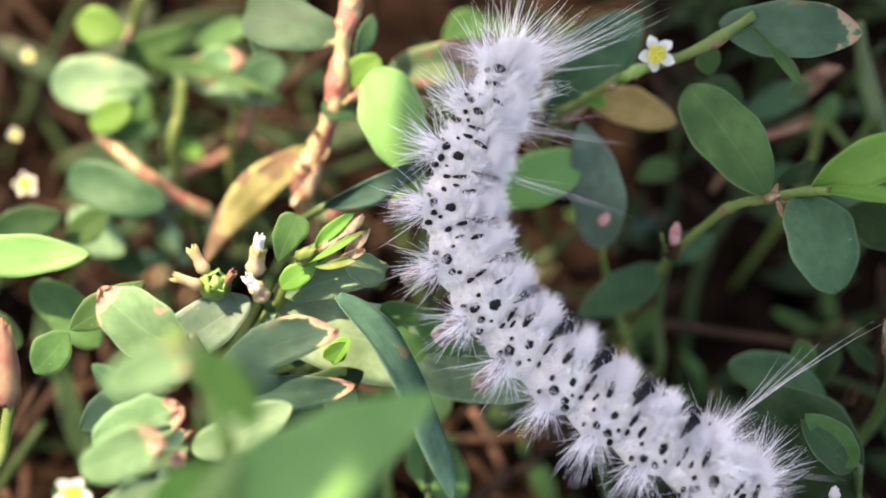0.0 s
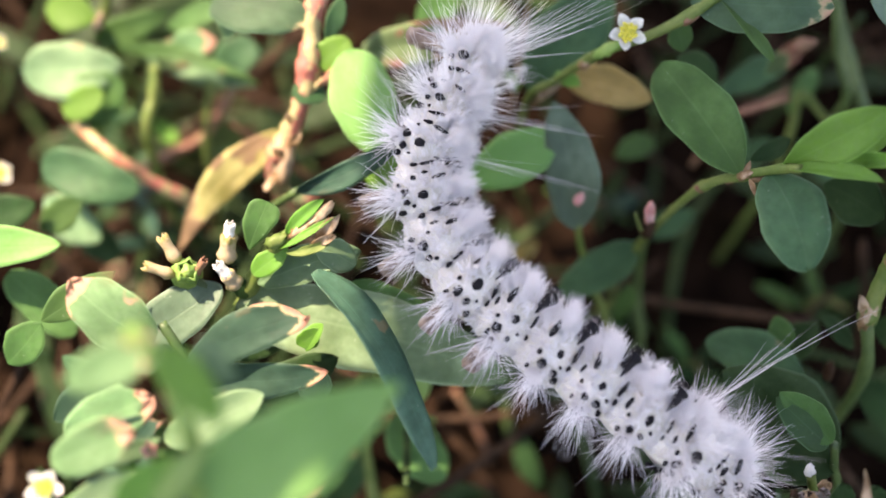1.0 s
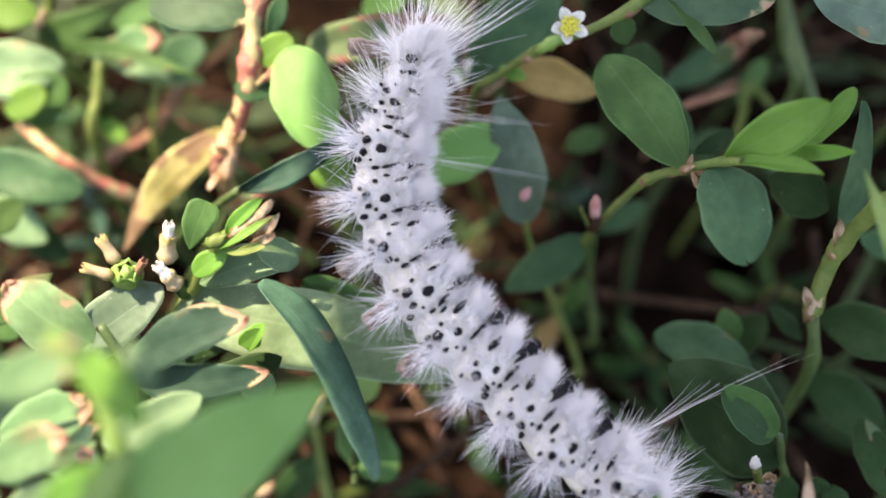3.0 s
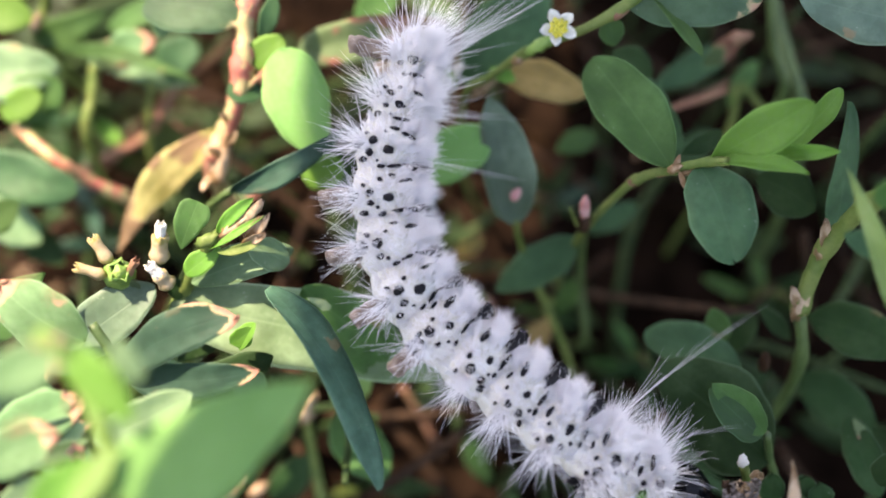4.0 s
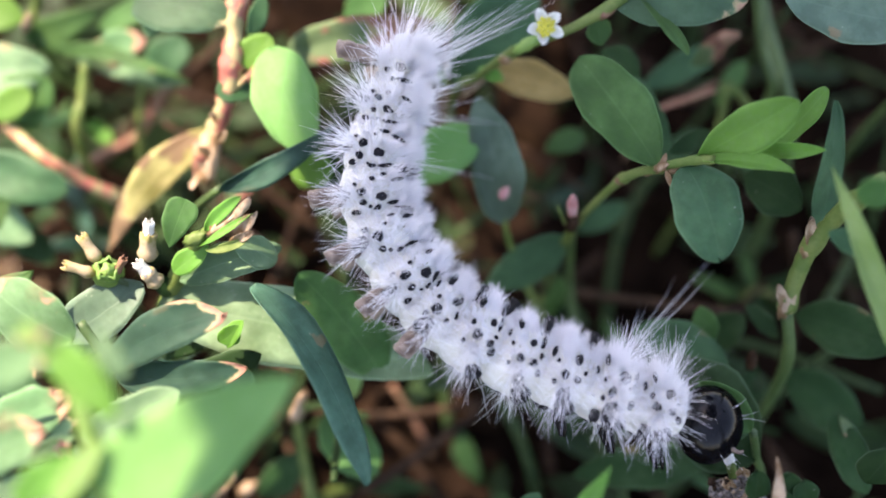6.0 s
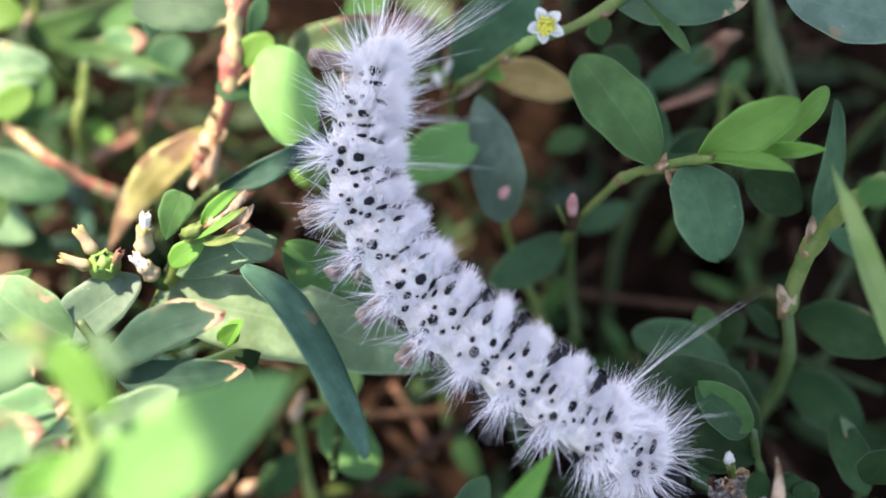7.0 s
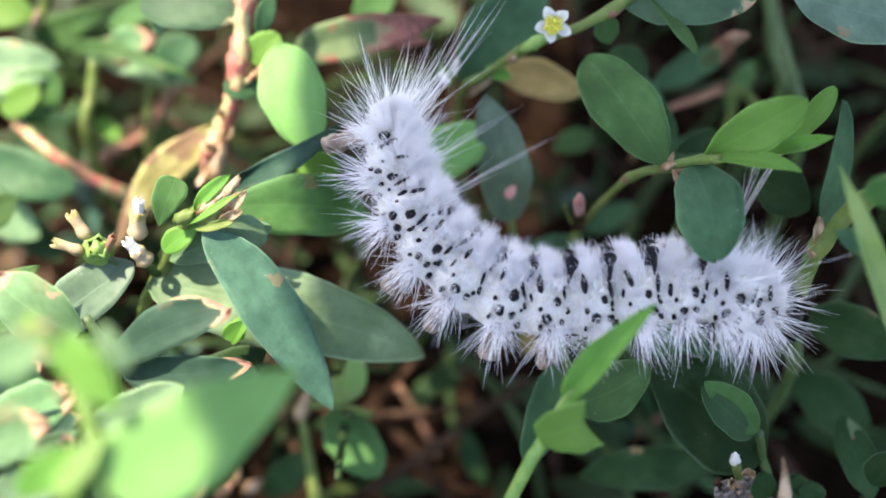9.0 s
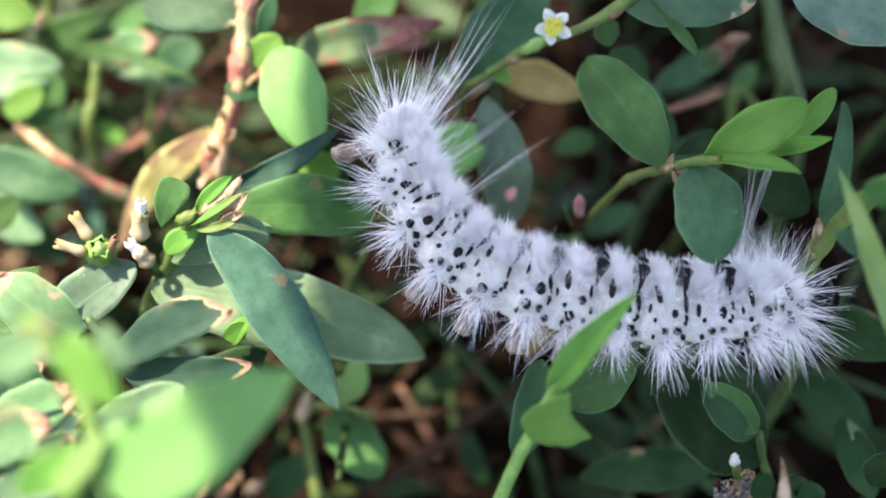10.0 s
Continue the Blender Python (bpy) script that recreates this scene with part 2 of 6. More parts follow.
def leaf_mesh(length, width, bow=0.06, fold=0.12, low=0.8, high=0.6, wave=0.02, notch=0.0, cut=1.0, curve=None, twist=0.0, torn=0.0, seed=0, n=18, k=8, thick=0.14):
    """A leaf along +Y with its upper face to +Z: points, faces and UVs."""
    high += 0.12
    rs = random.Random(seed)
    peak = low / (low + high)
    top = peak ** low * (1 - peak) ** high
    ph = rs.random() * 6
    curve = rs.uniform(-0.045, 0.045) if curve is None else curve
    rags = [rs.random() for _ in range(k + 1)]
    rows, uvs = [], []
    for side in (0, 1):
        for i in range(n + 1):
            v = 0.5 - 0.5 * math.cos(math.pi * i / n)
            w = 0.5 * width * max(0.02, ((v * cut) ** low * (1 - v * cut) ** high) / top)
            a = twist * v
            for j in range(-k // 2, k // 2 + 1):
                q = 2 * j / k
                y = v * length
                if notch and v > 0.8:
                    y -= notch * length * (v - 0.8) / 0.2 * (1 - abs(q)) * (1.2 + 0.5 * q)
                if torn and v > 0.72:
                    y -= torn * length * (v - 0.72) / 0.28 * rags[j + k // 2]
                x = q * w * (1 + 0.07 * math.sin(5 * v + ph + 2 * q) + 0.035 * math.sin(17 * v + 3 * ph + 4 * q)) + curve * length * 4 * v * (1 - v)
                z = bow * length * 4 * v * (1 - v) + fold * abs(x) * (1 - 0.3 * v) + wave * length * math.sin(7 * v + ph + 2.2 * q) * abs(q)
                x, z = x * math.cos(a) - z * math.sin(a), x * math.sin(a) + z * math.cos(a)
                rows.append((x, y, z - side * thick * (1 - 0.85 * abs(q))))
                uvs.append((0.5 + q / 2, v))
    m, faces = k + 1, []
    size = (n + 1) * m
    for i in range(n):
        for j in range(k):
            a = i * m + j
            faces.append((a, a + 1, a + m + 1, a + m))
            faces.append((size + a, size + a + m, size + a + m + 1, size + a + 1))
        faces.append((i * m, (i + 1) * m, size + (i + 1) * m, size + i * m))
        a = i * m + k
        faces.append((a, size + a, size + a + m, a + m))
    for j in range(k):
        faces.append((j, size + j, size + j + 1, j + 1))
        a = n * m + j
        faces.append((a, a + 1, size + a + 1, size + a))
    return rows, faces, uvs


# Mean direction from the weeds back to the camera.
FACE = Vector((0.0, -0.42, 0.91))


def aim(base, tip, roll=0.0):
    """The pose of a thing that lies along +Y from base to tip, its upper side turned toward the camera."""
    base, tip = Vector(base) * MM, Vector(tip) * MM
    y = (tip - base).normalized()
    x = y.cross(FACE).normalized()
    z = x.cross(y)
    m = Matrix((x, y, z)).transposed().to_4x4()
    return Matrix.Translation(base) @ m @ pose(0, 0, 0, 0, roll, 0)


leaf_count = 0


def leaf(plant, base, tip, width, material, roll=0.0, name="leaf", label="", seed=None, **shape):
    global leaf_count
    if seed is None:
        leaf_count += 1
        seed = leaf_count
    length = (Vector(tip) - Vector(base)).length
    verts, faces, uvs = leaf_mesh(length, width, seed=seed, **shape)
    ob = mesh_object(name, verts, faces, material, plant, uvs, label=label)
    ob.matrix_basis = Matrix.Translation(-plant.matrix_basis.translation) @ aim(base, tip, roll)
    return ob


def smooth_line(points, per=6):
    """Points on a smooth line through the given ones."""
    p = [Vector(q) for q in points]
    p = [2 * p[0] - p[1]] + p + [2 * p[-1] - p[-2]]
    out = []
    for i in range(1, len(p) - 2):
        for s in range(per):
            t = s / per
            a, b, c, d = p[i - 1], p[i], p[i + 1], p[i + 2]
            out.append(0.5 * (2 * b + (c - a) * t + (2 * a - 5 * b + 4 * c - d) * t * t + (3 * b - a - 3 * c + d) * t ** 3))
    return out + [p[-2]]


def tube_mesh(points, r0, r1, knots=(), sides=8, per=6, rough=0.06, seed=1):
    line = smooth_line(points, per)
    rs = random.Random(seed)
    verts, faces = [], []
    n = len(line)
    up = Vector((0.3, 0.2, 0.93))
    for i, c in enumerate(line):
        d = (line[min(i + 1, n - 1)] - line[max(i - 1, 0)]).normalized()
        x = d.cross(up).normalized()
        y = d.cross(x)
        f = i / (n - 1)
        r = r0 + (r1 - r0) * f
        for k in knots:
            r *= 1 + 0.32 * math.exp(-((f - k) * 22) ** 2)
        for j in range(sides):
            a = 2 * math.pi * j / sides
            q = r * (1 + rough * (rs.random() - 0.5) * 2)
            verts.append(c + q * (math.cos(a) * x + math.sin(a) * y))
    for i in range(n - 1):
        for j in range(sides):
            a, b = i * sides + j, i * sides + (j + 1) % sides
            faces.append((a, b, b + sides, a + sides))
    faces.append(tuple(range(sides))[::-1])
    faces.append(tuple((n - 1) * sides + j for j in range(sides)))
    return verts, faces


stem_count = 0


def stem(plant, points, r0, r1, material, name="stem", knots=(), label="", rough=0.06):
    global stem_count
    stem_count += 1
    verts, faces = tube_mesh(points, r0, r1, knots, seed=stem_count, rough=rough)
    off = plant.matrix_basis.translation / MM
    return mesh_object(name, [v - off for v in verts], faces, material, plant, label=label)


def plant_at(name, x, y, z, label, group="weeds"):
    ob = new(name)
    ob.empty_display_size = 0.004
    ob.matrix_basis = pose(x * MM, y * MM, z * MM)
    return tagged(ob, label, "plant", group)


def blob_mesh(rx, ry, rz, seed=0, rough=0.0, u=10, v=6):
    rs = random.Random(seed)
    verts, faces = [(0, 0, -rz)], []
    for i in range(1, v):
        b = math.pi * (i / v - 0.5)
        for j in range(u):
            a = 2 * math.pi * j / u
            s = 1 + rough * (rs.random() - 0.5) * 2
            verts.append((rx * s * math.cos(b) * math.cos(a), ry * s * math.cos(b) * math.sin(a), rz * s * math.sin(b)))
    verts.append((0, 0, rz))
    for j in range(u):
        faces.append((0, 1 + (j + 1) % u, 1 + j))
        for i in range(v - 2):
            a, b = 1 + i * u + j, 1 + i * u + (j + 1) % u
            faces.append((a, b, b + u, a + u))
        a = 1 + (v - 2) * u
        faces.append((a + j, a + (j + 1) % u, len(verts) - 1))
    return verts, faces


def bud(plant, base, tip, r, material, name="bud", seed=0, label=""):
    """A closed bud: a drop with a pinched end."""
    length = (Vector(tip) - Vector(base)).length
    r *= 0.78
    verts, faces = blob_mesh(r, r, length / 2, int(abs(base[0] * 7 + base[1] * 13)), 0.22, 11, 9)
    verts = [(x * (1.15 - 0.5 * (z / length + 0.5)), z + length / 2, y * (1.15 - 0.5 * (z / length + 0.5))) for x, y, z in verts]
    ob = mesh_object(name, verts, faces, material, plant, label=label)
    ob.matrix_basis = Matrix.Translation(-plant.matrix_basis.translation) @ aim(base, tip)
    return ob


def trumpet(plant, base, tip, r, material, name="withered_flower", seed=0, label=""):
    """A small tubular flower: swollen base, neck and a ragged flared mouth."""
    length = (Vector(tip) - Vector(base)).length
    rs = random.Random(int(abs(base[0] * 7 + base[1] * 13)))
    rows = ((0.0, 0.35), (0.1, 0.75), (0.25, 0.95), (0.42, 0.8), (0.6, 0.7), (0.75, 0.72), (0.88, 0.74), (0.97, 0.62))
    u, verts, faces = 15, [], []
    for inner in (0, 1):
        for k, (f, w) in enumerate(rows):
            for j in range(u):
                a = 2 * math.pi * j / u
                lobe = 0.16 * math.cos(5 * a) * max(0.0, f - 0.5) * 2
                q = r * (w + lobe) * (0.78 if inner else 1.0) * rs.uniform(0.93, 1.07)
                verts.append((q * math.cos(a), length * (f + lobe * 0.5) + (0.1 * r if inner else 0), q * math.sin(a)))
    n = len(rows)
    for inner in (0, 1):
        for k in range(n - 1):
            for j in range(u):
                a, b = (inner * n + k) * u + j, (inner * n + k) * u + (j + 1) % u
                faces.append((a, a + u, b + u, b) if inner else (a, b, b + u, a + u))
    for j in range(u):
        a, b = (n - 1) * u + j, (n - 1) * u + (j + 1) % u
        faces.append((a, b, b + n * u, a + n * u))
    ob = mesh_object(name, verts, faces, material, plant, label=label)
    ob.matrix_basis = Matrix.Translation(-plant.matrix_basis.translation) @ aim(base, tip)
    return ob


def flower(plant, at, size, turn=0.0, toward=(0.1, -0.45, 0.9), petals=5, opened=0.75, material=None, pollen=True, name="flower"):
    """A small open flower: a cup with petals of its own round it and stamens."""
    at = Vector(at)
    z = Vector(toward).normalized()
    m = Matrix.Translation(at * MM - plant.matrix_basis.translation) @ z.to_track_quat("Z", "Y").to_matrix().to_4x4() @ pose(0, 0, 0, 0, 0, turn)
    cup_v, cup_f = blob_mesh(size * 0.2, size * 0.2, size * 0.14, 3, 0.12)
    cup = mesh_object(name, [(x, y, zz - size * 0.02) for x, y, zz in cup_v], cup_f, CALYX, plant)
    cup.matrix_basis = m
    for i in range(petals):
        verts, faces, uvs = leaf_mesh(size * 0.38, size * 0.27, bow=-0.14, fold=0.6, low=0.55, high=0.5, n=6, k=4, thick=0.06, seed=i)
        p = mesh_object("petal", verts, faces, material or PETAL, cup, uvs)
        p.matrix_basis = pose(0, 0, 0, 0, 0, 360 / petals * i + (i % 2) * 5) @ pose(0, size * 0.06 * MM, size * 0.08 * MM, 55 - 48 * opened + (i % 3) * 6, 0, 0)
    if pollen:
        rs = random.Random(5)
        for i in range(22):
            a, r = i * 2.4, size * 0.05 * math.sqrt(i) * 0.85
            v, f = blob_mesh(size * 0.05, size * 0.05, size * 0.055, i, 0.1, 6, 4)
            s = mesh_object("stamen", v, f, POLLEN, cup)
            s.matrix_basis = pose(r * math.cos(a) * MM, r * math.sin(a) * MM, size * (0.16 + 0.07 * rs.random()) * MM)
    return cup


# ---- ground and undergrowth ----
def build_ground():
    """One sheet, fine near the weeds and coarse out to the horizon, with crumbs of soil."""
    marks = sorted({s * q for s in (-1, 1) for q in [i * 2.5 for i in range(61)] + [200, 300, 600, 1500, 5000, 20000, 80000]})
    n = len(marks)
    verts = []
    for y in marks:
        for x in marks:
            near = max(0.0, 1 - max(abs(x), abs(y)) / 160)
            h = noise.noise((x * 0.035, y * 0.035, 0)) * 2.6 + noise.noise((x * 0.16, y * 0.16, 5)) * 1.0 + noise.noise((x * 0.5, y * 0.5, 9)) * 0.5
            verts.append((x, y, min(h, 1.5) * min(1, near * 3)))
    faces = [(j * n + i, j * n + i + 1, (j + 1) * n + i + 1, (j + 1) * n + i) for j in range(n - 1) for i in range(n - 1)]
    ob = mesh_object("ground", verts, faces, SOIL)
    return tagged(ob, "crumbly soil beneath the weeds, colour darkened for shade", "ground", kind="structure")


def scatter(name, material, count, spread, low, high, lengths, widths, seed, label, tilt=0.7, avoid=None):
    """Many small leaves low under the weeds, as one joined mesh."""
    rs = random.Random(seed)
    verts, faces, uvs = [], [], []
    for i in range(count):
        length = rs.uniform(*lengths)
        v, f, u = leaf_mesh(length, length * rs.uniform(*widths), bow=rs.uniform(-0.1, 0.15), fold=rs.uniform(0, 0.4), seed=i, n=7, k=4, wave=0.03)
        at = Vector((rs.uniform(-spread, spread), rs.uniform(-spread, spread), rs.uniform(low, high)))
        if avoid and abs(at.x) < avoid[0] and avoid[1] < at.y < avoid[2]:
            continue
        way = Vector((rs.gauss(0, 1), rs.gauss(0, 1), rs.gauss(0, tilt))).normalized()
        m = aim(at, at + way, rs.uniform(-50, 50))
        k = len(verts)
        for p in v:
            q = (m @ (Vector(p) * MM)) / MM
            verts.append((q.x, q.y, max(q.z, 0.4)))
        faces += [tuple(a + k for a in g) for g in f]
        uvs += u
    return tagged(mesh_object(name, verts, faces, material, uvs=uvs), label, "undergrowth", kind="stuff")


def stalks(name, material, count, spread, seed, label, radius=(0.3, 0.7), flat=0.6):
    """Thin stalks that rise and lean among the weeds."""
    rs = random.Random(seed)
    for i in range(count):
        a = Vector((rs.uniform(-spread, spread), rs.uniform(-spread * 0.7, spread), -0.5))
        d = Vector((rs.gauss(0, 1), rs.gauss(0, 1), flat * rs.uniform(0.4, 1.4))).normalized()
        b = a + d * rs.uniform(14, 36)
        b.z = min(b.z, 26)
        mid = a.lerp(b, 0.5) + Vector((rs.uniform(-3, 3), rs.uniform(-3, 3), rs.uniform(0, 3))) - a
        r = rs.uniform(*radius)
        v, f = tube_mesh([Vector((0, 0, 0)), mid, b - a], r, r * 0.7, knots=(0.5,), sides=6, per=5, seed=i)
        ob = mesh_object(name, v, f, material)
        ob.matrix_basis = Matrix.Translation(a * MM)
        tagged(ob, label, "stalk", "stalks under the weeds")


build_ground()
scatter("undergrowth_leaves", UNDER, 420, 110, 1.0, 9, (6, 14), (0.16, 0.42), 3, "small green weed leaves low over the soil, colour darkened for shade")
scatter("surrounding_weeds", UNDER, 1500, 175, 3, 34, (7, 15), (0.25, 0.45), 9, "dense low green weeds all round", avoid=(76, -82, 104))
scatter("fallen_leaves", LITTER, 700, 110, 0.5, 4, (3, 9), (0.15, 0.5), 4, "brown dead leaf scraps lying on the soil, darkened for shade", tilt=0.15)
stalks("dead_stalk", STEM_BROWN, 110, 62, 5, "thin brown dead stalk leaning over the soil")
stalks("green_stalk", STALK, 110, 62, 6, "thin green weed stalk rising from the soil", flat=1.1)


# ---- unseen broad leaf, added overhead to keep the sun from half of the weeds ----
shade = plant_at("unseen_shade_plant", 120.0, -160.0, 0.0, "unseen broad green leaf on a tall stalk, added to shade the weeds", "tall weeds")
leaf(shade, (-15.1, -44.6, 222.0), (-11.3, 149.6, 226.0), 157.0, SHADER_LEAF, name="broad_leaf", low=0.3, high=0.16, bow=0.02, fold=0.03, thick=0.6, wave=0.004, curve=0.0, seed=3)
stem(shade, [(120.0, -160.0, -1.0), (118.0, -165.0, 90.0), (70.0, -105.0, 195.0), (-15.1, -44.6, 222.0)], 4.0, 2.0, STEM)

# a tall weed added out of view; its swaying top leaf shades the near leaves
unseen_shade_weed = plant_at("unseen_shade_weed", -78.0, -26.0, 0.0, "unseen tall thin weed, its swaying green top leaf added to shade near leaves", "tall weeds")
stem(unseen_shade_weed, [(-78.0, -26.0, -0.5), (-77.0, -26.0, 50.0), (-67.0, -26.0, 100.0), (-55.0, -22.1, 119.0)], 0.9, 0.5, STEM, knots=(0.35, 0.7))
leaf(unseen_shade_weed, (-55.5, -22.3, 119.0), (-38.0, -9.1, 121.0), 9.0, SHADER_LEAF, low=0.35, high=0.4, bow=0.02, curve=0.0)


def weed_shoot(x, y, tall, seed):
    """A small upright shoot: bent stem, papery sheaths at its nodes and narrow leaves by turns."""
    rs = random.Random(seed)
    ob = plant_at("weed_shoot", x, y, 0.0, "small green knotweed shoot in the undergrowth", "shoots in the undergrowth")
    lean = Vector((rs.uniform(-0.35, 0.35), rs.uniform(-0.45, 0.15), 1.0))
    line = [Vector((x, y, -0.5)) + lean * tall * f + Vector((rs.uniform(-0.8, 0.8), rs.uniform(-0.8, 0.8), 0)) * (f > 0) for f in (0.0, 0.3, 0.55, 0.8, 1.0)]
    stem(ob, line, 0.42, 0.26, rs.choice((STEM, STEM_DARK, STEM_RED)), knots=(0.3, 0.55, 0.8))
    turn = rs.uniform(0, 6.28)
    for i in range(rs.randint(5, 7)):
        f = 0.3 + 0.7 * i / 6
        k = min(3, int(f * 4))
        at = line[k].lerp(line[k + 1], f * 4 - k)
        a = turn + i * 2.6
        reach = rs.uniform(3.6, 6.6) * (1.15 - 0.4 * f)
        tip = at + Vector((math.cos(a), math.sin(a), rs.uniform(-0.1, 0.6))) * reach
        # The shaded green is drawn most often, keeping the gaps dark.
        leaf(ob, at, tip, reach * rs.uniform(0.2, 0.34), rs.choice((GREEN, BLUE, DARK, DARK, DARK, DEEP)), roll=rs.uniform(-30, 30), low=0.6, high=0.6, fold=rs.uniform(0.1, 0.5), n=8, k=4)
        if i % 2:
            leaf(ob, at, at + Vector((rs.uniform(-0.6, 0.6), rs.uniform(-0.6, 0.6), 1.1)), 0.8, SHEATH, name="sheath", low=0.4, high=0.3, fold=0.8, n=5, k=4)


shoot_rng = random.Random(21)
for spot in range(18):
    x, y = shoot_rng.uniform(-42, -12), shoot_rng.uniform(-34, 12)
    if not (-37 < x < -12 and -14 < y < 12):
        weed_shoot(x, y, shoot_rng.uniform(11, 23), spot)
for spot in range(12):
    weed_shoot(shoot_rng.uniform(-10, 36), shoot_rng.uniform(-34, 34), shoot_rng.uniform(7, 13), 60 + spot)


# ---- knotweed plants ----
leaf_count = 410

right_sprig = plant_at("knotweed_plant", 11.1, -8.4, 18.1, "knotweed sprig with oval dark green leaves and young bright tip")
stem(right_sprig, [(13.7, -7.4, -0.5), (10.7, -9.4, 12.5), (10.7, -11.4, 25.6), (11.5, -11.7, 31.0), (12.7, -11.2, 33.4), (13.9, -11.0, 36.2)], 0.36, 0.31, STEM, knots=(0.98,))
bud(right_sprig, (15.2, -11.5, 38.2), (16.0, -11.6, 38.7), 0.50, STEM_RED, name='node')
bud(right_sprig, (17.3, -12.3, 40.6), (18.1, -12.5, 41.6), 0.44, STEM_RED, name='node')
leaf(right_sprig, (16.3, -12.6, 40.5), (16.6, -13.9, 40.4), 0.4, SHEATH, roll=0, name='sheath')
leaf(right_sprig, (16.0, -12.2, 40.1), (16.4, -11.5, 41.0), 0.4, SHEATH, roll=0, name='sheath')
stem(right_sprig, [(13.8, -11.1, 36.2), (14.9, -11.3, 37.8), (16.0, -11.8, 39.2), (16.9, -12.2, 40.6), (18.2, -12.7, 42.1), (19.0, -13.4, 43.4)], 0.37, 0.32, STEM, knots=(0.05, 0.45, 0.8))
bud(right_sprig, (13.6, -11.3, 36.1), (14.3, -11.0, 36.8), 0.51, STEM_RED, name='node')
bud(right_sprig, (15.8, -12.1, 39.6), (16.6, -12.2, 40.7), 0.49, SHEATH, name='sheath')
bud(right_sprig, (16.6, -12.5, 40.0), (17.3, -12.5, 40.5), 0.40, SHEATH, name='sheath')
leaf(right_sprig, (16.0, -11.9, 39.7), (10.7, -3.0, 40.5), 4.9, GREEN, roll=-8, low=0.75, high=0.5, fold=0.1)
leaf(right_sprig, (18.1, -12.6, 42.1), (23.9, -11.4, 47.7), 3.2, YOUNG, roll=12, low=0.95, high=0.5, fold=0.2)
leaf(right_sprig, (18.4, -13.2, 42.9), (23.9, -15.2, 44.8), 1.3, YOUNG, roll=-30, low=0.6, high=0.6, fold=0.5)
tip_leaf = leaf(right_sprig, (22.0, -12.5, 42.7), (26.0, -13.0, 45.8), 1.2, YOUNG, roll=20, low=0.6, high=0.6, fold=0.7)
leaf(right_sprig, (22.8, -11.4, 41.0), (27.6, -7.9, 43.8), 2.5, YOUNG, roll=35, low=0.8, high=0.5)
hanging_leaf = leaf(right_sprig, (17.6, -12.5, 41.1), (18.5, -20.6, 42.2), 4.6, BLUE, roll=6, low=0.55, high=0.42, fold=0.06, notch=0.04)
leaf(right_sprig, (17.4, -9.5, 37.5), (21.0, -7.0, 36.5), 1.5, DARK, roll=0)
leaf(right_sprig, (16.0, -1.5, 35.7), (18.3, -7.2, 34.2), 2.1, BLUE, roll=30)
leaf(right_sprig, (28.9, -7.6, 41.7), (28.4, -16.0, 34.5), 2.7, BLUE, roll=-25, low=0.8, high=0.6)
leaf(right_sprig, (23.6, -10.1, 35.0), (27.4, -13.4, 35.7), 3.7, DARK, roll=10)
leaf(right_sprig, (13.7, 2.2, 34.1), (16.4, -1.2, 34.8), 2.8, DARK, roll=10)

grey_sprig = plant_at("knotweed_plant", 9.4, -12.5, 11.8, "knotweed stalk with a dusty grey-green oval leaf and pink bud")
stem(grey_sprig, [(14.5, -14.4, -0.5), (11.5, -16.4, 6.0), (11.5, -18.4, 12.4), (10.2, -16.6, 16.5), (7.9, -13.6, 21.2), (6.0, -11.6, 26.6), (5.5, -10.8, 29.2)], 0.34, 0.29, STEM)
leaf(grey_sprig, (5.6, -11.1, 29.0), (3.3, -3.1, 35.5), 4.2, SPOTTED, roll=-10, low=0.55, high=0.6, fold=0.08)
leaf(grey_sprig, (10.9, -10.9, 25.8), (4.0, -14.9, 24.0), 3.4, BLUE, roll=10, low=0.6, high=0.6)
leaf(grey_sprig, (-3.2, -7.7, 30.6), (3.5, -5.3, 33.9), 4.2, SMOOTH, roll=0, low=0.6, high=0.45)
leaf(grey_sprig, (5.1, -10.1, 31.2), (5.7, -9.3, 31.9), 0.8, PETAL_PINK, roll=-10, name='withered_spot', low=0.4, high=0.4, n=6, k=4)
stem(grey_sprig, [(15.9, -11.2, -0.5), (12.9, -13.2, 6.1), (12.9, -15.2, 12.8), (11.9, -12.0, 18.7), (11.4, -10.9, 24.7), (10.6, -12.1, 31.9)], 0.39, 0.39, STEM_DARK)
bud(grey_sprig, (10.6, -12.2, 32.4), (10.4, -11.7, 35.0), 0.6, PETAL_PINK, name='flower_bud')
bud(grey_sprig, (10.7, -12.5, 30.6), (10.5, -11.9, 33.1), 0.85, STEM_BROWN, name='calyx')
stem(grey_sprig, [(10.1, -12.5, 31.7), (9.4, -12.5, 33.9), (9.3, -12.1, 34.1)], 0.17, 0.09, STEM)
leaf(grey_sprig, (10.2, -14.7, 17.4), (10.8, -12.7, 21.6), 1.9, GREEN, roll=20)

flower_sprig = plant_at("knotweed_plant", 3.9, 4.7, 24.2, "knotweed sprig with one small white yellow-eyed flower")
stem(flower_sprig, [(4.5, 3.3, -0.5), (1.5, 1.3, 15.6), (1.5, -0.7, 31.7), (3.4, -0.9, 34.9), (5.3, -1.0, 37.6), (7.1, -1.2, 39.7), (10.4, -0.9, 41.5), (13.1, -0.3, 43.4), (15.1, 0.7, 44.5)], 0.30, 0.39, STEM, knots=(0.55, 0.85))
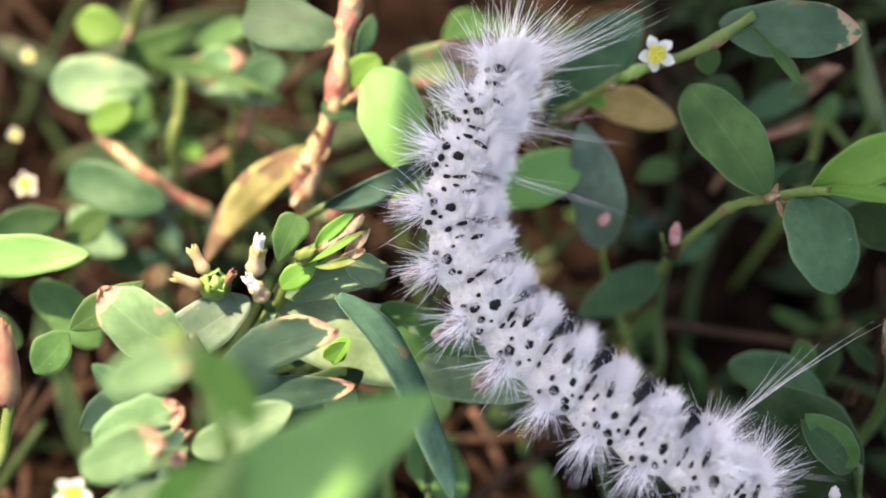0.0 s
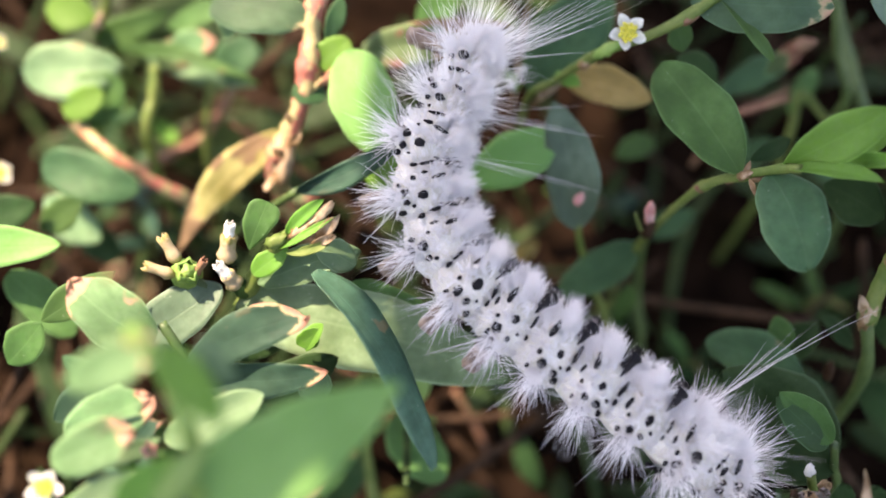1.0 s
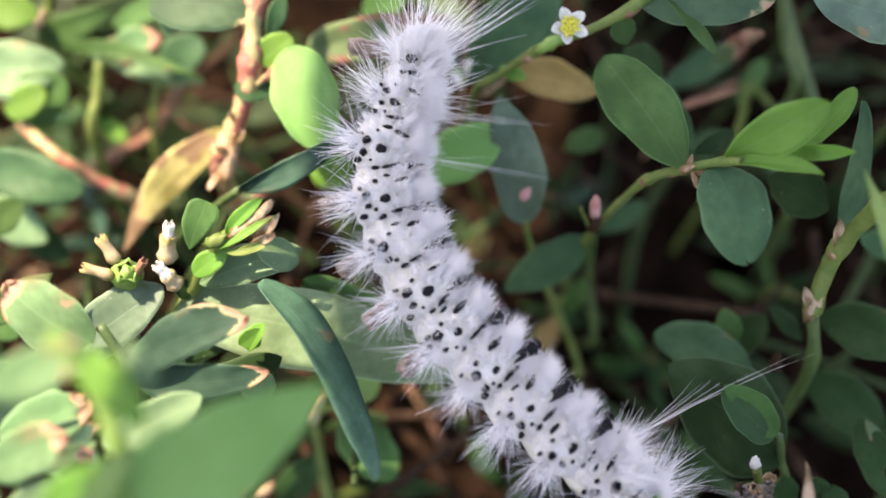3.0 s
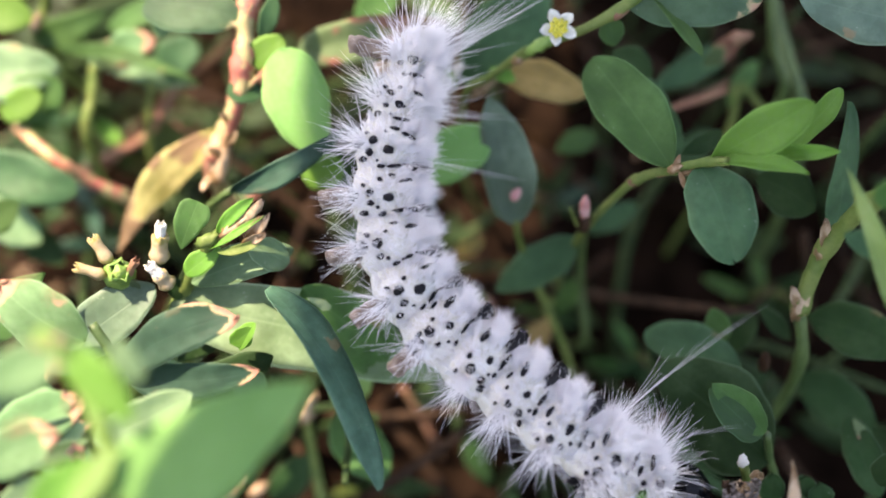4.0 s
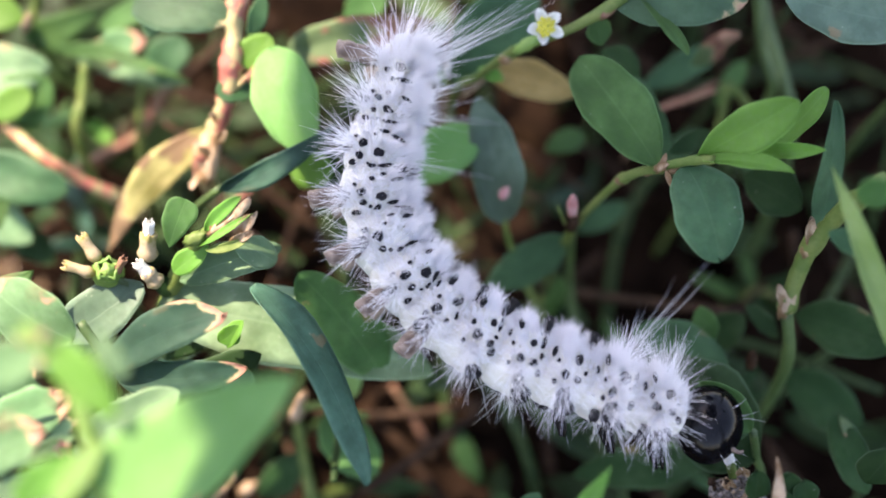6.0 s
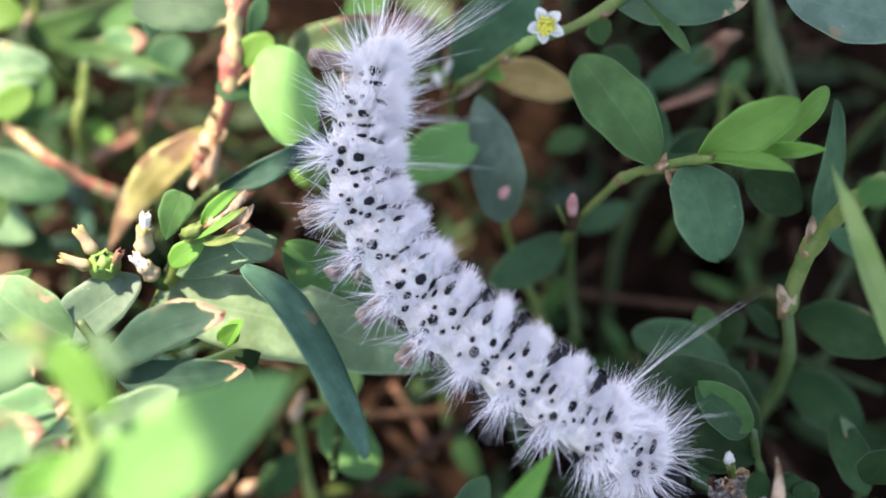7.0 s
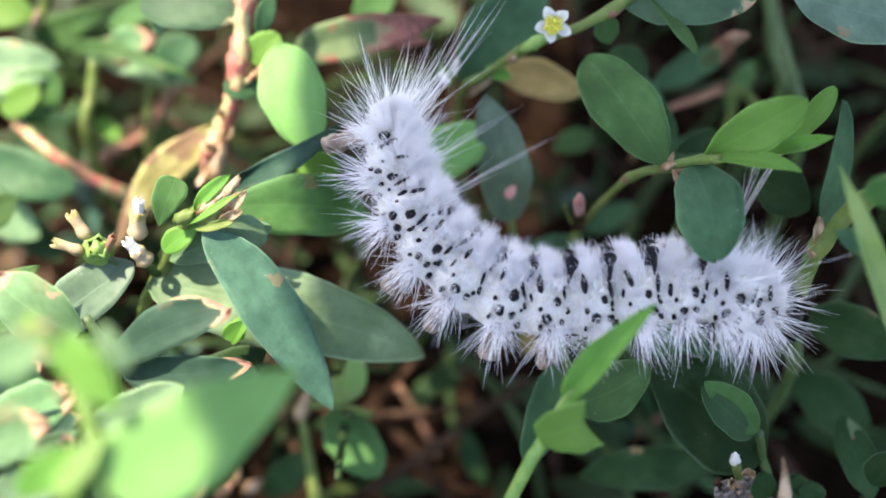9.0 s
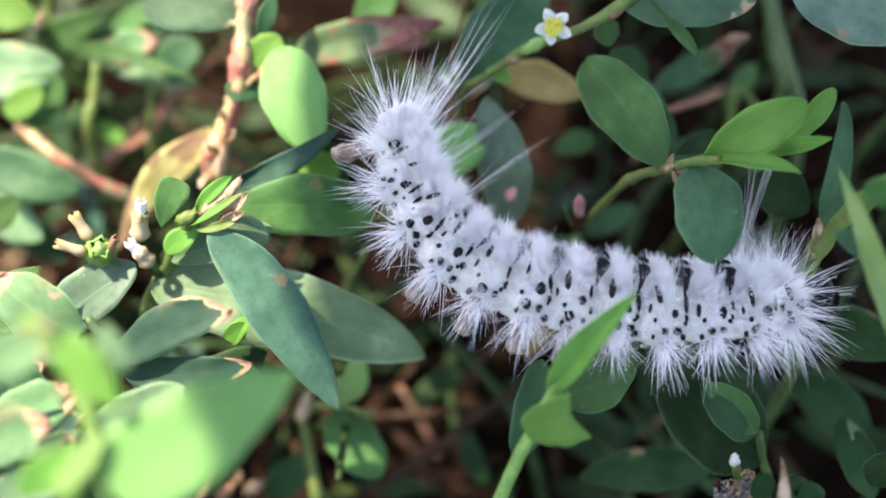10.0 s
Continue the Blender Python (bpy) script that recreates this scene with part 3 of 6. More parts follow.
flower(flower_sprig, (8.1, -1.2, 41.9), 3.5, turn=20, toward=(0.05, -0.55, 0.83))
bud(flower_sprig, (6.1, -1.4, 39.1), (8.1, -1.2, 40.8), 0.65, CALYX, name='calyx')
bud(flower_sprig, (12.1, -0.9, 42.6), (13.6, -0.2, 43.5), 0.54, STEM_RED, name='node')
bud(flower_sprig, (5.1, -1.3, 37.5), (6.1, -1.2, 38.6), 0.53, SHEATH, name='sheath')
leaf(flower_sprig, (1.7, -1.0, 31.6), (4.4, -0.7, 35.0), 0.9, SHEATH, roll=0, name='sheath')
leaf(flower_sprig, (1.5, 0.7, 31.2), (8.5, 7.8, 35.6), 5.6, BLUE, roll=10, low=0.7, high=0.6)
leaf(flower_sprig, (12.7, 0.7, 43.4), (22.6, -1.0, 44.8), 4.3, BURNT_BLUE, roll=4, low=0.6, high=0.5, fold=0.08)
leaf(flower_sprig, (14.6, 0.8, 44.0), (18.4, -4.3, 42.7), 1.4, GREEN, roll=-20, low=0.5, high=0.5, fold=0.4)
leaf(flower_sprig, (4.7, 1.2, 32.5), (11.4, -1.6, 33.4), 3.2, TAN, roll=0, low=0.5, high=0.5, fold=0.1)
leaf(flower_sprig, (12.1, 0.5, 41.1), (12.6, -1.6, 40.1), 1.9, GREEN, roll=0)
leaf(flower_sprig, (3.5, -0.2, 35.2), (5.4, -1.7, 35.6), 1.2, YOUNG, roll=0)
stem(flower_sprig, [(19.6, 0.9, 26.9), (21.8, 1.0, 28.1), (24.1, 1.3, 29.3)], 0.20, 0.20, STEM_RED)
leaf(flower_sprig, (22.3, 3.7, 29.3), (24.5, 4.8, 33.1), 1.9, RED, roll=20)
bud(flower_sprig, (23.5, 3.9, 32.7), (25.4, 3.9, 33.8), 0.76, STEM_RED, name='withered_flower')

bud_stalk = plant_at("knotweed_plant", 0.3, 4.9, 20.0, "thin dry stalk with small greenish white buds")
stem(bud_stalk, [(3.8, 6.9, -0.5), (0.8, 4.9, 13.7), (0.8, 2.9, 27.8), (1.0, 4.9, 31.0), (1.5, 6.9, 33.0), (1.8, 8.0, 34.6)], 0.17, 0.12, SHEATH)
bud(bud_stalk, (0.8, 1.2, 30.4), (-0.2, 1.5, 32.7), 0.72, CALYX, name='flower_bud')
bud(bud_stalk, (-0.1, 1.0, 32.5), (0.4, 0.0, 32.0), 0.47, PETAL, name='flower_bud')
bud(bud_stalk, (0.8, 1.5, 31.6), (1.3, 2.0, 32.9), 0.43, PETAL, name='flower_bud')

back_weed = plant_at("knotweed_plant", 26.0, 3.0, 12.0, "dim green weed in the shade with narrow leaves")
stem(back_weed, [(33.0, -4.0, -0.5), (32.4, -2.0, 18.0), (31.5, 1.2, 26.0), (30.2, 6.4, 28.0), (29.1, 11.4, 30.0)], 0.55, 0.5, STEM_DARK, knots=(0.5, 0.75))
stem(back_weed, [(24.0, -1.0, -0.5), (25.5, 0.0, 14.0), (26.2, 2.0, 22.0), (26.6, 4.5, 25.0), (28.6, 3.0, 24.0), (31.8, 0.6, 22.0)], 0.4, 0.35, STEM, knots=(0.55,))
stem(back_weed, [(18.0, 1.0, 18.0), (19.7, 2.2, 24.0), (23.0, 3.6, 24.6), (26.0, 5.5, 24.0)], 0.26, 0.24, STEM_RED)
leaf(back_weed, (18.3, 2.5, 28.0), (25.6, 6.8, 28.0), 2.5, BLUE, roll=0, low=0.6, high=0.6, seed=3)
leaf(back_weed, (25.7, 3.1, 24.0), (28.9, 8.0, 24.0), 2.0, GREEN, roll=10, low=0.6, high=0.6, seed=4)
leaf(back_weed, (20.6, -0.6, 21.0), (24.6, 1.6, 22.0), 2.0, BLUE, roll=-10, low=0.6, high=0.6, seed=5)
leaf(back_weed, (26.8, 1.3, 22.0), (32.0, -2.9, 20.0), 2.2, BLUE, roll=0, low=0.6, high=0.6, seed=6)
leaf(back_weed, (13.8, 1.3, 22.0), (9.9, -1.0, 23.0), 2.2, GREEN, roll=0, low=0.6, high=0.6, seed=8)
leaf(back_weed, (13.0, -6.0, 17.0), (17.8, -3.8, 18.0), 2.4, BLUE, roll=0, low=0.6, high=0.6, seed=9)

corner_weed = plant_at("knotweed_plant", 38.0, 6.3, 30.5, "weed with one dark dusty grey-green leaf")
stem(corner_weed, [(42.7, 4.1, -0.5), (39.7, 2.1, 17.4), (39.7, 0.1, 35.3), (36.2, -1.5, 41.2), (33.6, -2.2, 44.2)], 0.34, 0.26, STEM_DARK)
leaf(corner_weed, (34.2, -2.5, 44.1), (24.8, -1.2, 45.8), 4.5, SPOTTED, roll=-6, low=0.6, high=0.5)
stem(corner_weed, [(32.5, 6.0, -0.5), (29.5, 4.0, 13.5), (29.5, 2.0, 27.4), (27.8, 4.3, 31.8), (26.5, 6.7, 36.2)], 0.58, 0.38, STEM_DARK)

blade_plant = plant_at("knotweed_plant", 28.1, -24.4, 21.7, "stout green knotweed stalk with a long bright narrow leaf")
stem(blade_plant, [(29.9, -23.1, -0.5), (28.4, -24.0, 12.0), (27.4, -22.8, 27.0), (26.1, -20.2, 33.0)], 0.42, 0.5, STEM_DARK, knots=(0.7,))
stem(blade_plant, [(26.1, -20.3, 32.8), (26.4, -18.6, 35.6), (26.9, -17.4, 38.0), (28.0, -16.6, 42.0), (29.3, -16.5, 46.0)], 0.62, 0.66, STEM, knots=(0.02, 0.5, 0.8))
bud(blade_plant, (25.7, -20.9, 32.6), (26.5, -18.9, 35.0), 0.72, SHEATH, name='sheath')
bud(blade_plant, (26.4, -18.0, 37.0), (27.1, -16.9, 39.2), 0.7, SHEATH, name='sheath')
leaf(blade_plant, (26.6, -17.6, 38.2), (26.3, -16.2, 40.2), 0.8, SHEATH, roll=0, name='sheath_scrap', low=0.4, high=0.3, fold=0.5, torn=0.3, seed=7)
leaf(blade_plant, (25.8, -20.3, 33.4), (25.0, -19.2, 35.0), 0.8, SHEATH, roll=0, name='sheath_scrap', low=0.4, high=0.3, fold=0.5, torn=0.3, seed=7)
leaf(blade_plant, (29.4, -28.0, 43.2), (24.6, -17.2, 49.3), 1.6, LIME, roll=-15, low=0.45, high=0.8, fold=0.3)
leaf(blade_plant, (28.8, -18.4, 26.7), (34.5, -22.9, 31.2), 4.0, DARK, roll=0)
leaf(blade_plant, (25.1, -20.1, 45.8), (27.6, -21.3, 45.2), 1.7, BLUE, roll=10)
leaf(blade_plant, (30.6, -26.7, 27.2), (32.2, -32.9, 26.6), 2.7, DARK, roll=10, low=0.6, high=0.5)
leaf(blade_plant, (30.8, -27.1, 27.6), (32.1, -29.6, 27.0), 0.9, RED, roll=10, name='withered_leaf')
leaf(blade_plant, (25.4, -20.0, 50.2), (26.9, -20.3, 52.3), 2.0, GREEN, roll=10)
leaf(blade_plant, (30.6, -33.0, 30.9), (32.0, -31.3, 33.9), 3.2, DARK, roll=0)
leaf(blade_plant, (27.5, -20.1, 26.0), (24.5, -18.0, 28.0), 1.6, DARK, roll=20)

folded_weed = plant_at("knotweed_plant", 24.8, -26.5, 15.2, "low weed with a folded green leaf over broad leaves darkened for shade")
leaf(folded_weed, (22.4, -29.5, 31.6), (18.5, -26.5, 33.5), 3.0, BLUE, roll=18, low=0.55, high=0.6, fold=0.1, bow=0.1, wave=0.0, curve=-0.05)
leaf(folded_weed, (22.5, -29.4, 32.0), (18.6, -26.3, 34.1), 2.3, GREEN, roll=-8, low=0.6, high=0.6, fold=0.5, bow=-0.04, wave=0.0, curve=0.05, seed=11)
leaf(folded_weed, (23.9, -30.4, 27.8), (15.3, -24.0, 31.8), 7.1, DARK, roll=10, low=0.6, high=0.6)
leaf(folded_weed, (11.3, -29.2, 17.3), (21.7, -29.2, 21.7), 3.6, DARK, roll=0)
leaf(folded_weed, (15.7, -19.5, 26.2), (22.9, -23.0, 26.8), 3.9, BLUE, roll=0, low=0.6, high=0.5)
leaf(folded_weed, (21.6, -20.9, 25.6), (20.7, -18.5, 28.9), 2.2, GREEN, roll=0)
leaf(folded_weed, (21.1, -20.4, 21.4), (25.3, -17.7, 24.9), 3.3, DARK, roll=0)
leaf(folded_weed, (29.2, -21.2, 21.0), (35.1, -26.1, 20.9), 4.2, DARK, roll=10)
stem(folded_weed, [(28.2, -26.8, -0.5), (25.2, -28.8, 11.3), (25.2, -30.8, 23.2), (23.9, -30.2, 27.8), (22.8, -29.3, 31.6)], 0.38, 0.30, STEM_DARK)
bud(folded_weed, (24.6, -23.0, 26.8), (24.3, -22.4, 29.3), 0.62, STEM_BROWN, name='flower_bud')
stem(folded_weed, [(22.5, -33.0, 27.0), (21.6, -32.4, 29.4), (20.9, -31.6, 31.4)], 0.3, 0.36, STEM)
bud(folded_weed, (20.85, -31.5, 31.2), (20.75, -31.0, 32.3), 0.5, PETAL, name='flower_bud')


springing_sprig = plant_at("knotweed_plant", 6.8, -31.5, 39.4, "bright green knotweed sprig with a bitten leaf, bending up")
stem(springing_sprig, [(3.7, -36.3, 33.8), (4.6, -34.8, 35.6), (5.7, -33.0, 38.1), (6.8, -31.5, 39.4), (7.8, -29.9, 40.7), (9.2, -28.0, 42.1)], 0.52, 0.33, CALYX, knots=(0.6,))
young_leaf = leaf(springing_sprig, (7.8, -29.8, 40.7), (13.2, -25.0, 45.7), 1.9, YOUNG, roll=-25, low=0.5, high=0.7, fold=0.8)
bitten_leaf = leaf(springing_sprig, (6.0, -31.8, 39.8), (9.5, -31.3, 41.7), 3.3, YOUNG, roll=10, low=0.32, high=0.05, fold=0.1, notch=0.14, cut=0.72)
long_leaf = leaf(springing_sprig, (5.6, -32.5, 35.6), (7.8, -25.9, 36.5), 2.8, BLUE, roll=10, low=0.6, high=0.5)
oval_leaf = leaf(springing_sprig, (8.5, -29.2, 37.7), (14.4, -25.8, 36.0), 3.6, GREEN, roll=0, low=0.6, high=0.55)

dry_head = plant_at("dry_flower_head", 21.3, -33.3, 28.6, "grey withered flower head with lobed green leaves and a tan spike")
head_rng = random.Random(12)
for n in range(46):
    if n == 0:
        size, at = 1.25, Vector((20.5, -34.0, 31.6))
    else:
        size, at = head_rng.uniform(0.22, 0.5), Vector((20.3 + head_rng.gauss(0, 0.85), -33.9 + head_rng.gauss(0, 0.6), 33.4 + head_rng.gauss(0, 0.45)))
    flat = head_rng.uniform(0.5, 1.0)
    verts, faces = blob_mesh(size, size * flat, size * head_rng.uniform(0.6, 1.2), n, 0.5, 9, 7)
    floret = mesh_object("withered_floret", verts, faces, head_rng.choice((CRUST, CRUST, CRUST, STEM_BROWN, SHEATH)) if n else CRUST, dry_head, smooth=False)
    floret.matrix_basis = Matrix.Translation(at * MM - dry_head.matrix_basis.translation) @ pose(0, 0, 0, head_rng.uniform(0, 90), head_rng.uniform(0, 90), 0)
stem(dry_head, [(25.3, -29.2, -0.5), (22.3, -31.2, 11.9), (22.3, -33.2, 24.2), (20.7, -33.6, 30.7)], 0.42, 0.58, STEM_BROWN)
leaf(dry_head, (21.9, -36.7, 35.8), (22.0, -32.9, 38.7), 0.9, SHEATH, roll=0, low=0.4, high=0.8, fold=0.5)
leaf(dry_head, (23.7, -34.9, 34.5), (23.5, -33.4, 36.3), 1.7, DARK, roll=0, low=0.4, high=0.3, torn=0.15, wave=0.06)
leaf(dry_head, (23.1, -35.8, 34.1), (23.0, -34.3, 35.9), 1.7, DARK, roll=0, low=0.4, high=0.3, torn=0.15, wave=0.06)
leaf(dry_head, (24.7, -35.3, 34.3), (24.5, -33.8, 36.1), 1.7, DARK, roll=0, low=0.4, high=0.3, torn=0.15, wave=0.06)
leaf(dry_head, (21.4, -34.7, 34.6), (21.3, -33.2, 36.4), 1.7, DARK, roll=0, low=0.4, high=0.3, torn=0.15, wave=0.06)

left_sprig = plant_at("knotweed_plant", -21.5, -16.8, 27.5, "knotweed sprig with white flower buds and narrow green leaves")
stem(left_sprig, [(-19.2, -16.4, -0.5), (-22.2, -18.4, 13.8), (-22.2, -20.4, 28.0), (-19.8, -18.9, 33.7), (-18.3, -17.5, 36.5), (-16.9, -16.9, 38.5), (-14.7, -16.0, 40.0)], 0.54, 0.50, STEM, knots=(0.55, 0.8))
bud(left_sprig, (-15.1, -16.8, 39.6), (-12.9, -15.5, 41.9), 0.67, SHEATH, name='sheath')
bud(left_sprig, (-16.1, -17.1, 39.5), (-14.0, -16.3, 41.0), 0.56, SHEATH, name='sheath')
bud(left_sprig, (-17.7, -17.6, 39.2), (-16.2, -17.1, 40.0), 0.67, STEM, name='node')
leaf(left_sprig, (-16.3, -16.8, 39.6), (-13.5, -15.3, 42.0), 1.0, YOUNG, roll=0, fold=0.5)
leaf(left_sprig, (-19.1, -17.4, 38.2), (-17.6, -14.8, 40.6), 2.3, GREEN, roll=0, low=0.8, high=0.12)
leaf(left_sprig, (-18.9, -18.8, 37.0), (-16.3, -17.3, 38.3), 1.7, YOUNG, roll=0, low=0.5, high=0.6)
leaf(left_sprig, (-18.8, -18.8, 35.4), (-11.3, -16.8, 36.9), 2.7, PALE, roll=0, low=0.6, high=0.5)
leaf(left_sprig, (-20.6, -19.8, 33.8), (-0.3, -23.4, 27.7), 6.2, CHALK, roll=0, low=0.55, high=0.6, fold=0.08, label='broad pale dusty leaf')
leaf(left_sprig, (-20.6, -23.0, 30.1), (-15.0, -19.5, 32.9), 2.6, DARK, roll=0)
leaf(left_sprig, (-28.1, -23.4, 33.2), (-21.3, -19.2, 35.7), 4.0, SPOTTED, roll=0, low=0.5, high=0.45)
stem(left_sprig, [(-21.9, -19.5, 35.1), (-23.0, -18.9, 35.9), (-23.9, -18.6, 36.6)], 0.33, 0.33, STEM_DARK)
trumpet(left_sprig, (-24.0, -18.3, 35.7), (-23.3, -18.9, 38.0), 1.2, CALYX, name='seed_cup')
bud(left_sprig, (-23.7, -18.6, 36.6), (-23.2, -19.0, 38.2), 1.15, CALYX, name='seed')
trumpet(left_sprig, (-24.2, -18.1, 37.4), (-25.2, -16.8, 39.0), 0.56, BLOOM)
trumpet(left_sprig, (-24.5, -18.9, 37.0), (-26.4, -18.7, 38.2), 0.5, BLOOM)
trumpet(left_sprig, (-23.1, -18.9, 37.0), (-22.1, -18.3, 38.4), 0.40, STEM_RED)
trumpet(left_sprig, (-20.9, -17.8, 36.9), (-20.4, -16.6, 39.1), 0.78, BLOOM)
trumpet(left_sprig, (-20.1, -19.4, 36.2), (-20.7, -19.0, 37.7), 0.74, BLOOM)
trumpet(left_sprig, (-20.5, -19.1, 37.2), (-21.2, -18.65, 38.4), 0.54, PETAL, name='flower_bud')
trumpet(left_sprig, (-20.6, -17.0, 38.3), (-20.27, -16.1, 39.8), 0.52, PETAL, name='flower_bud')
leaf(left_sprig, (-14.2, -17.6, 39.8), (-12.4, -16.2, 41.6), 0.9, SHEATH, roll=10, name='sheath', fold=0.3, torn=0.5, wave=0.06)
leaf(left_sprig, (-14.7, -17.8, 39.7), (-12.6, -17.5, 40.9), 0.7, SHEATH, roll=20, name='sheath', fold=0.3, torn=0.5, wave=0.06)
leaf(left_sprig, (-16.9, -17.8, 39.1), (-12.7, -16.3, 41.4), 0.6, YOUNG, roll=-15, fold=0.6)
leaf(left_sprig, (-16.3, -18.0, 39.1), (-13.0, -17.7, 40.3), 0.7, STEM, roll=15, fold=0.6)
leaf(left_sprig, (-14.2, -17.4, 38.8), (-11.6, -18.0, 36.8), 2.2, CHALK, roll=0, low=0.5, high=0.4)
leaf(left_sprig, (-20.4, -18.3, 35.6), (-19.8, -19.5, 34.0), 1.4, DARK, roll=0)
turning_leaf = leaf(left_sprig, (-9.9, -18.2, 34.7), (-4.0, -24.4, 28.6), 4.8, GREEN, roll=0, low=0.6, high=0.5, fold=0.12)
swinging_leaf = leaf(left_sprig, (-12.7, -20.4, 38.0), (-4.8, -34.3, 36.1), 4.2, SLATE, roll=8, low=0.6, high=0.72, fold=0.2, bow=0.06, curve=-0.035)

dark_blade = plant_at("knotweed_plant", -18.8, -3.3, 20.5, "weed with a narrow dark green leaf and small pale shoots")
leaf(dark_blade, (-16.5, -11.3, 35.5), (-7.2, -7.8, 39.4), 1.8, DEEP, roll=25, low=0.6, high=0.8, fold=0.4)
leaf(dark_blade, (-11.7, -7.3, 31.9), (-8.3, -7.7, 31.7), 3.2, YOUNG, roll=20, low=0.5, high=0.4)
leaf(dark_blade, (-8.7, -7.5, 27.4), (-10.4, -4.2, 31.1), 2.8, DARK, roll=0)
stem(dark_blade, [(-21.9, -3.5, -0.5), (-24.9, -5.5, 9.0), (-24.9, -7.5, 18.6), (-20.1, -9.7, 28.6), (-16.4, -11.3, 35.6)], 0.42, 0.33, STEM_DARK)

red_stem_plant = plant_at("knotweed_plant", -22.5, 2.0, 14.2, "knotweed with mottled red stem and half withered leaves")
stem(red_stem_plant, [(-16.3, -2.1, -0.5), (-19.3, -4.1, 14.3), (-19.3, -6.1, 29.2), (-18.0, -4.5, 32.1), (-16.5, -2.7, 35.1), (-15.9, -0.7, 37.2), (-15.7, 1.4, 38.7), (-15.1, 3.9, 40.4), (-14.5, 7.5, 42.2), (-14.2, 11.0, 43.4)], 0.82, 0.68, STEM_MOTTLED, knots=(0.3, 0.55, 0.75), rough=0.2)
stem(red_stem_plant, [(-16.3, -2.5, 35.2), (-15.0, -2.1, 36.5), (-13.9, -1.4, 37.4)], 0.27, 0.18, STEM_MOTTLED)
bud(red_stem_plant, (-18.8, -7.6, 29.6), (-17.5, -4.6, 33.1), 0.93, SHEATH, name='sheath')
bud(red_stem_plant, (-14.6, -2.3, 36.5), (-13.4, -1.3, 38.0), 0.62, STEM_RED, name='node')
leaf(red_stem_plant, (-15.2, -1.0, 37.1), (-12.7, 0.3, 38.7), 2.6, YOUNG, roll=0, low=0.4, high=0.35)
leaf(red_stem_plant, (-14.8, -2.1, 35.4), (-17.2, -3.1, 36.1), 2.4, BLUE, roll=10, low=0.4, high=0.35)
leaf(red_stem_plant, (-13.0, -0.5, 38.4), (-10.0, -8.4, 35.8), 4.9, SMOOTH, roll=0, low=0.55, high=0.5, fold=0.08)
leaf(red_stem_plant, (-18.0, -3.1, 30.7), (-27.9, -11.6, 24.4), 2.8, YELLOW, roll=10, low=0.5, high=0.7, curve=0.07, fold=0.3)
leaf(red_stem_plant, (-23.6, 3.7, 39.2), (-15.1, 1.4, 39.3), 4.6, BURNT_BLUE, roll=-10, low=0.35, high=0.6, torn=0.08)
leaf(red_stem_plant, (-22.8, 1.5, 37.1), (-21.6, 4.5, 39.0), 2.1, BURNT, roll=0)
leaf(red_stem_plant, (-12.3, 3.2, 32.4), (0.3, 3.8, 36.0), 3.5, RED, roll=10, low=0.35, high=0.6, fold=0.25, torn=0.1)
leaf(red_stem_plant, (-7.9, 5.3, 31.2), (-1.2, 4.5, 31.9), 1.6, RED, roll=-20)
leaf(red_stem_plant, (-14.6, 0.5, 37.8), (-13.3, 3.3, 40.2), 1.5, BLUE, roll=20)
leaf(red_stem_plant, (-7.9, 8.3, 30.3), (-4.1, 9.4, 32.0), 3.4, GREEN, roll=0)
leaf(red_stem_plant, (-18.7, -7.7, 31.7), (-19.5, -9.4, 32.0), 0.7, SHEATH, roll=20, name='sheath_scrap', low=0.4, high=0.3, fold=0.4)
leaf(red_stem_plant, (-18.1, -6.5, 32.3), (-19.0, -6.4, 33.4), 0.7, SHEATH, roll=20, name='sheath_scrap', low=0.4, high=0.3, fold=0.4)
leaf(red_stem_plant, (-17.6, -5.5, 32.8), (-16.7, -5.2, 34.0), 0.7, SHEATH, roll=20, name='sheath_scrap', low=0.4, high=0.3, fold=0.4)
leaf(red_stem_plant, (-17.2, -4.2, 33.3), (-17.9, -4.0, 34.6), 0.7, SHEATH, roll=20, name='sheath_scrap', low=0.4, high=0.3, fold=0.4)
leaf(red_stem_plant, (-16.6, -2.6, 34.1), (-15.4, -2.5, 35.2), 0.7, SHEATH, roll=20, name='sheath_scrap', low=0.4, high=0.3, fold=0.4)
leaf(red_stem_plant, (-16.5, -0.7, 35.0), (-17.1, -0.8, 36.0), 0.7, SHEATH, roll=20, name='sheath_scrap', low=0.4, high=0.3, fold=0.4)
leaf(red_stem_plant, (-16.1, 1.5, 36.0), (-16.5, 1.7, 37.2), 0.7, SHEATH, roll=20, name='sheath_scrap', low=0.4, high=0.3, fold=0.4)
leaf(red_stem_plant, (-16.0, 3.4, 36.9), (-15.2, 3.6, 38.1), 0.7, SHEATH, roll=20, name='sheath_scrap', low=0.4, high=0.3, fold=0.4)

upper_left_weed = plant_at("knotweed_plant", -41.8, 9.2, 13.1, "sunlit knotweed with broad pale green leaves")
leaf(upper_left_weed, (-42.7, 4.5, 27.5), (-33.4, 4.6, 28.6), 5.0, PALE, roll=0, low=0.6, high=0.6, torn=0.05)
leaf(upper_left_weed, (-39.1, 1.7, 25.1), (-33.6, 3.4, 28.0), 4.6, GREEN, roll=20, low=0.5, high=0.4)
leaf(upper_left_weed, (-38.8, 1.1, 27.0), (-34.9, 1.9, 28.5), 2.9, YOUNG, roll=0, low=0.5, high=0.4)
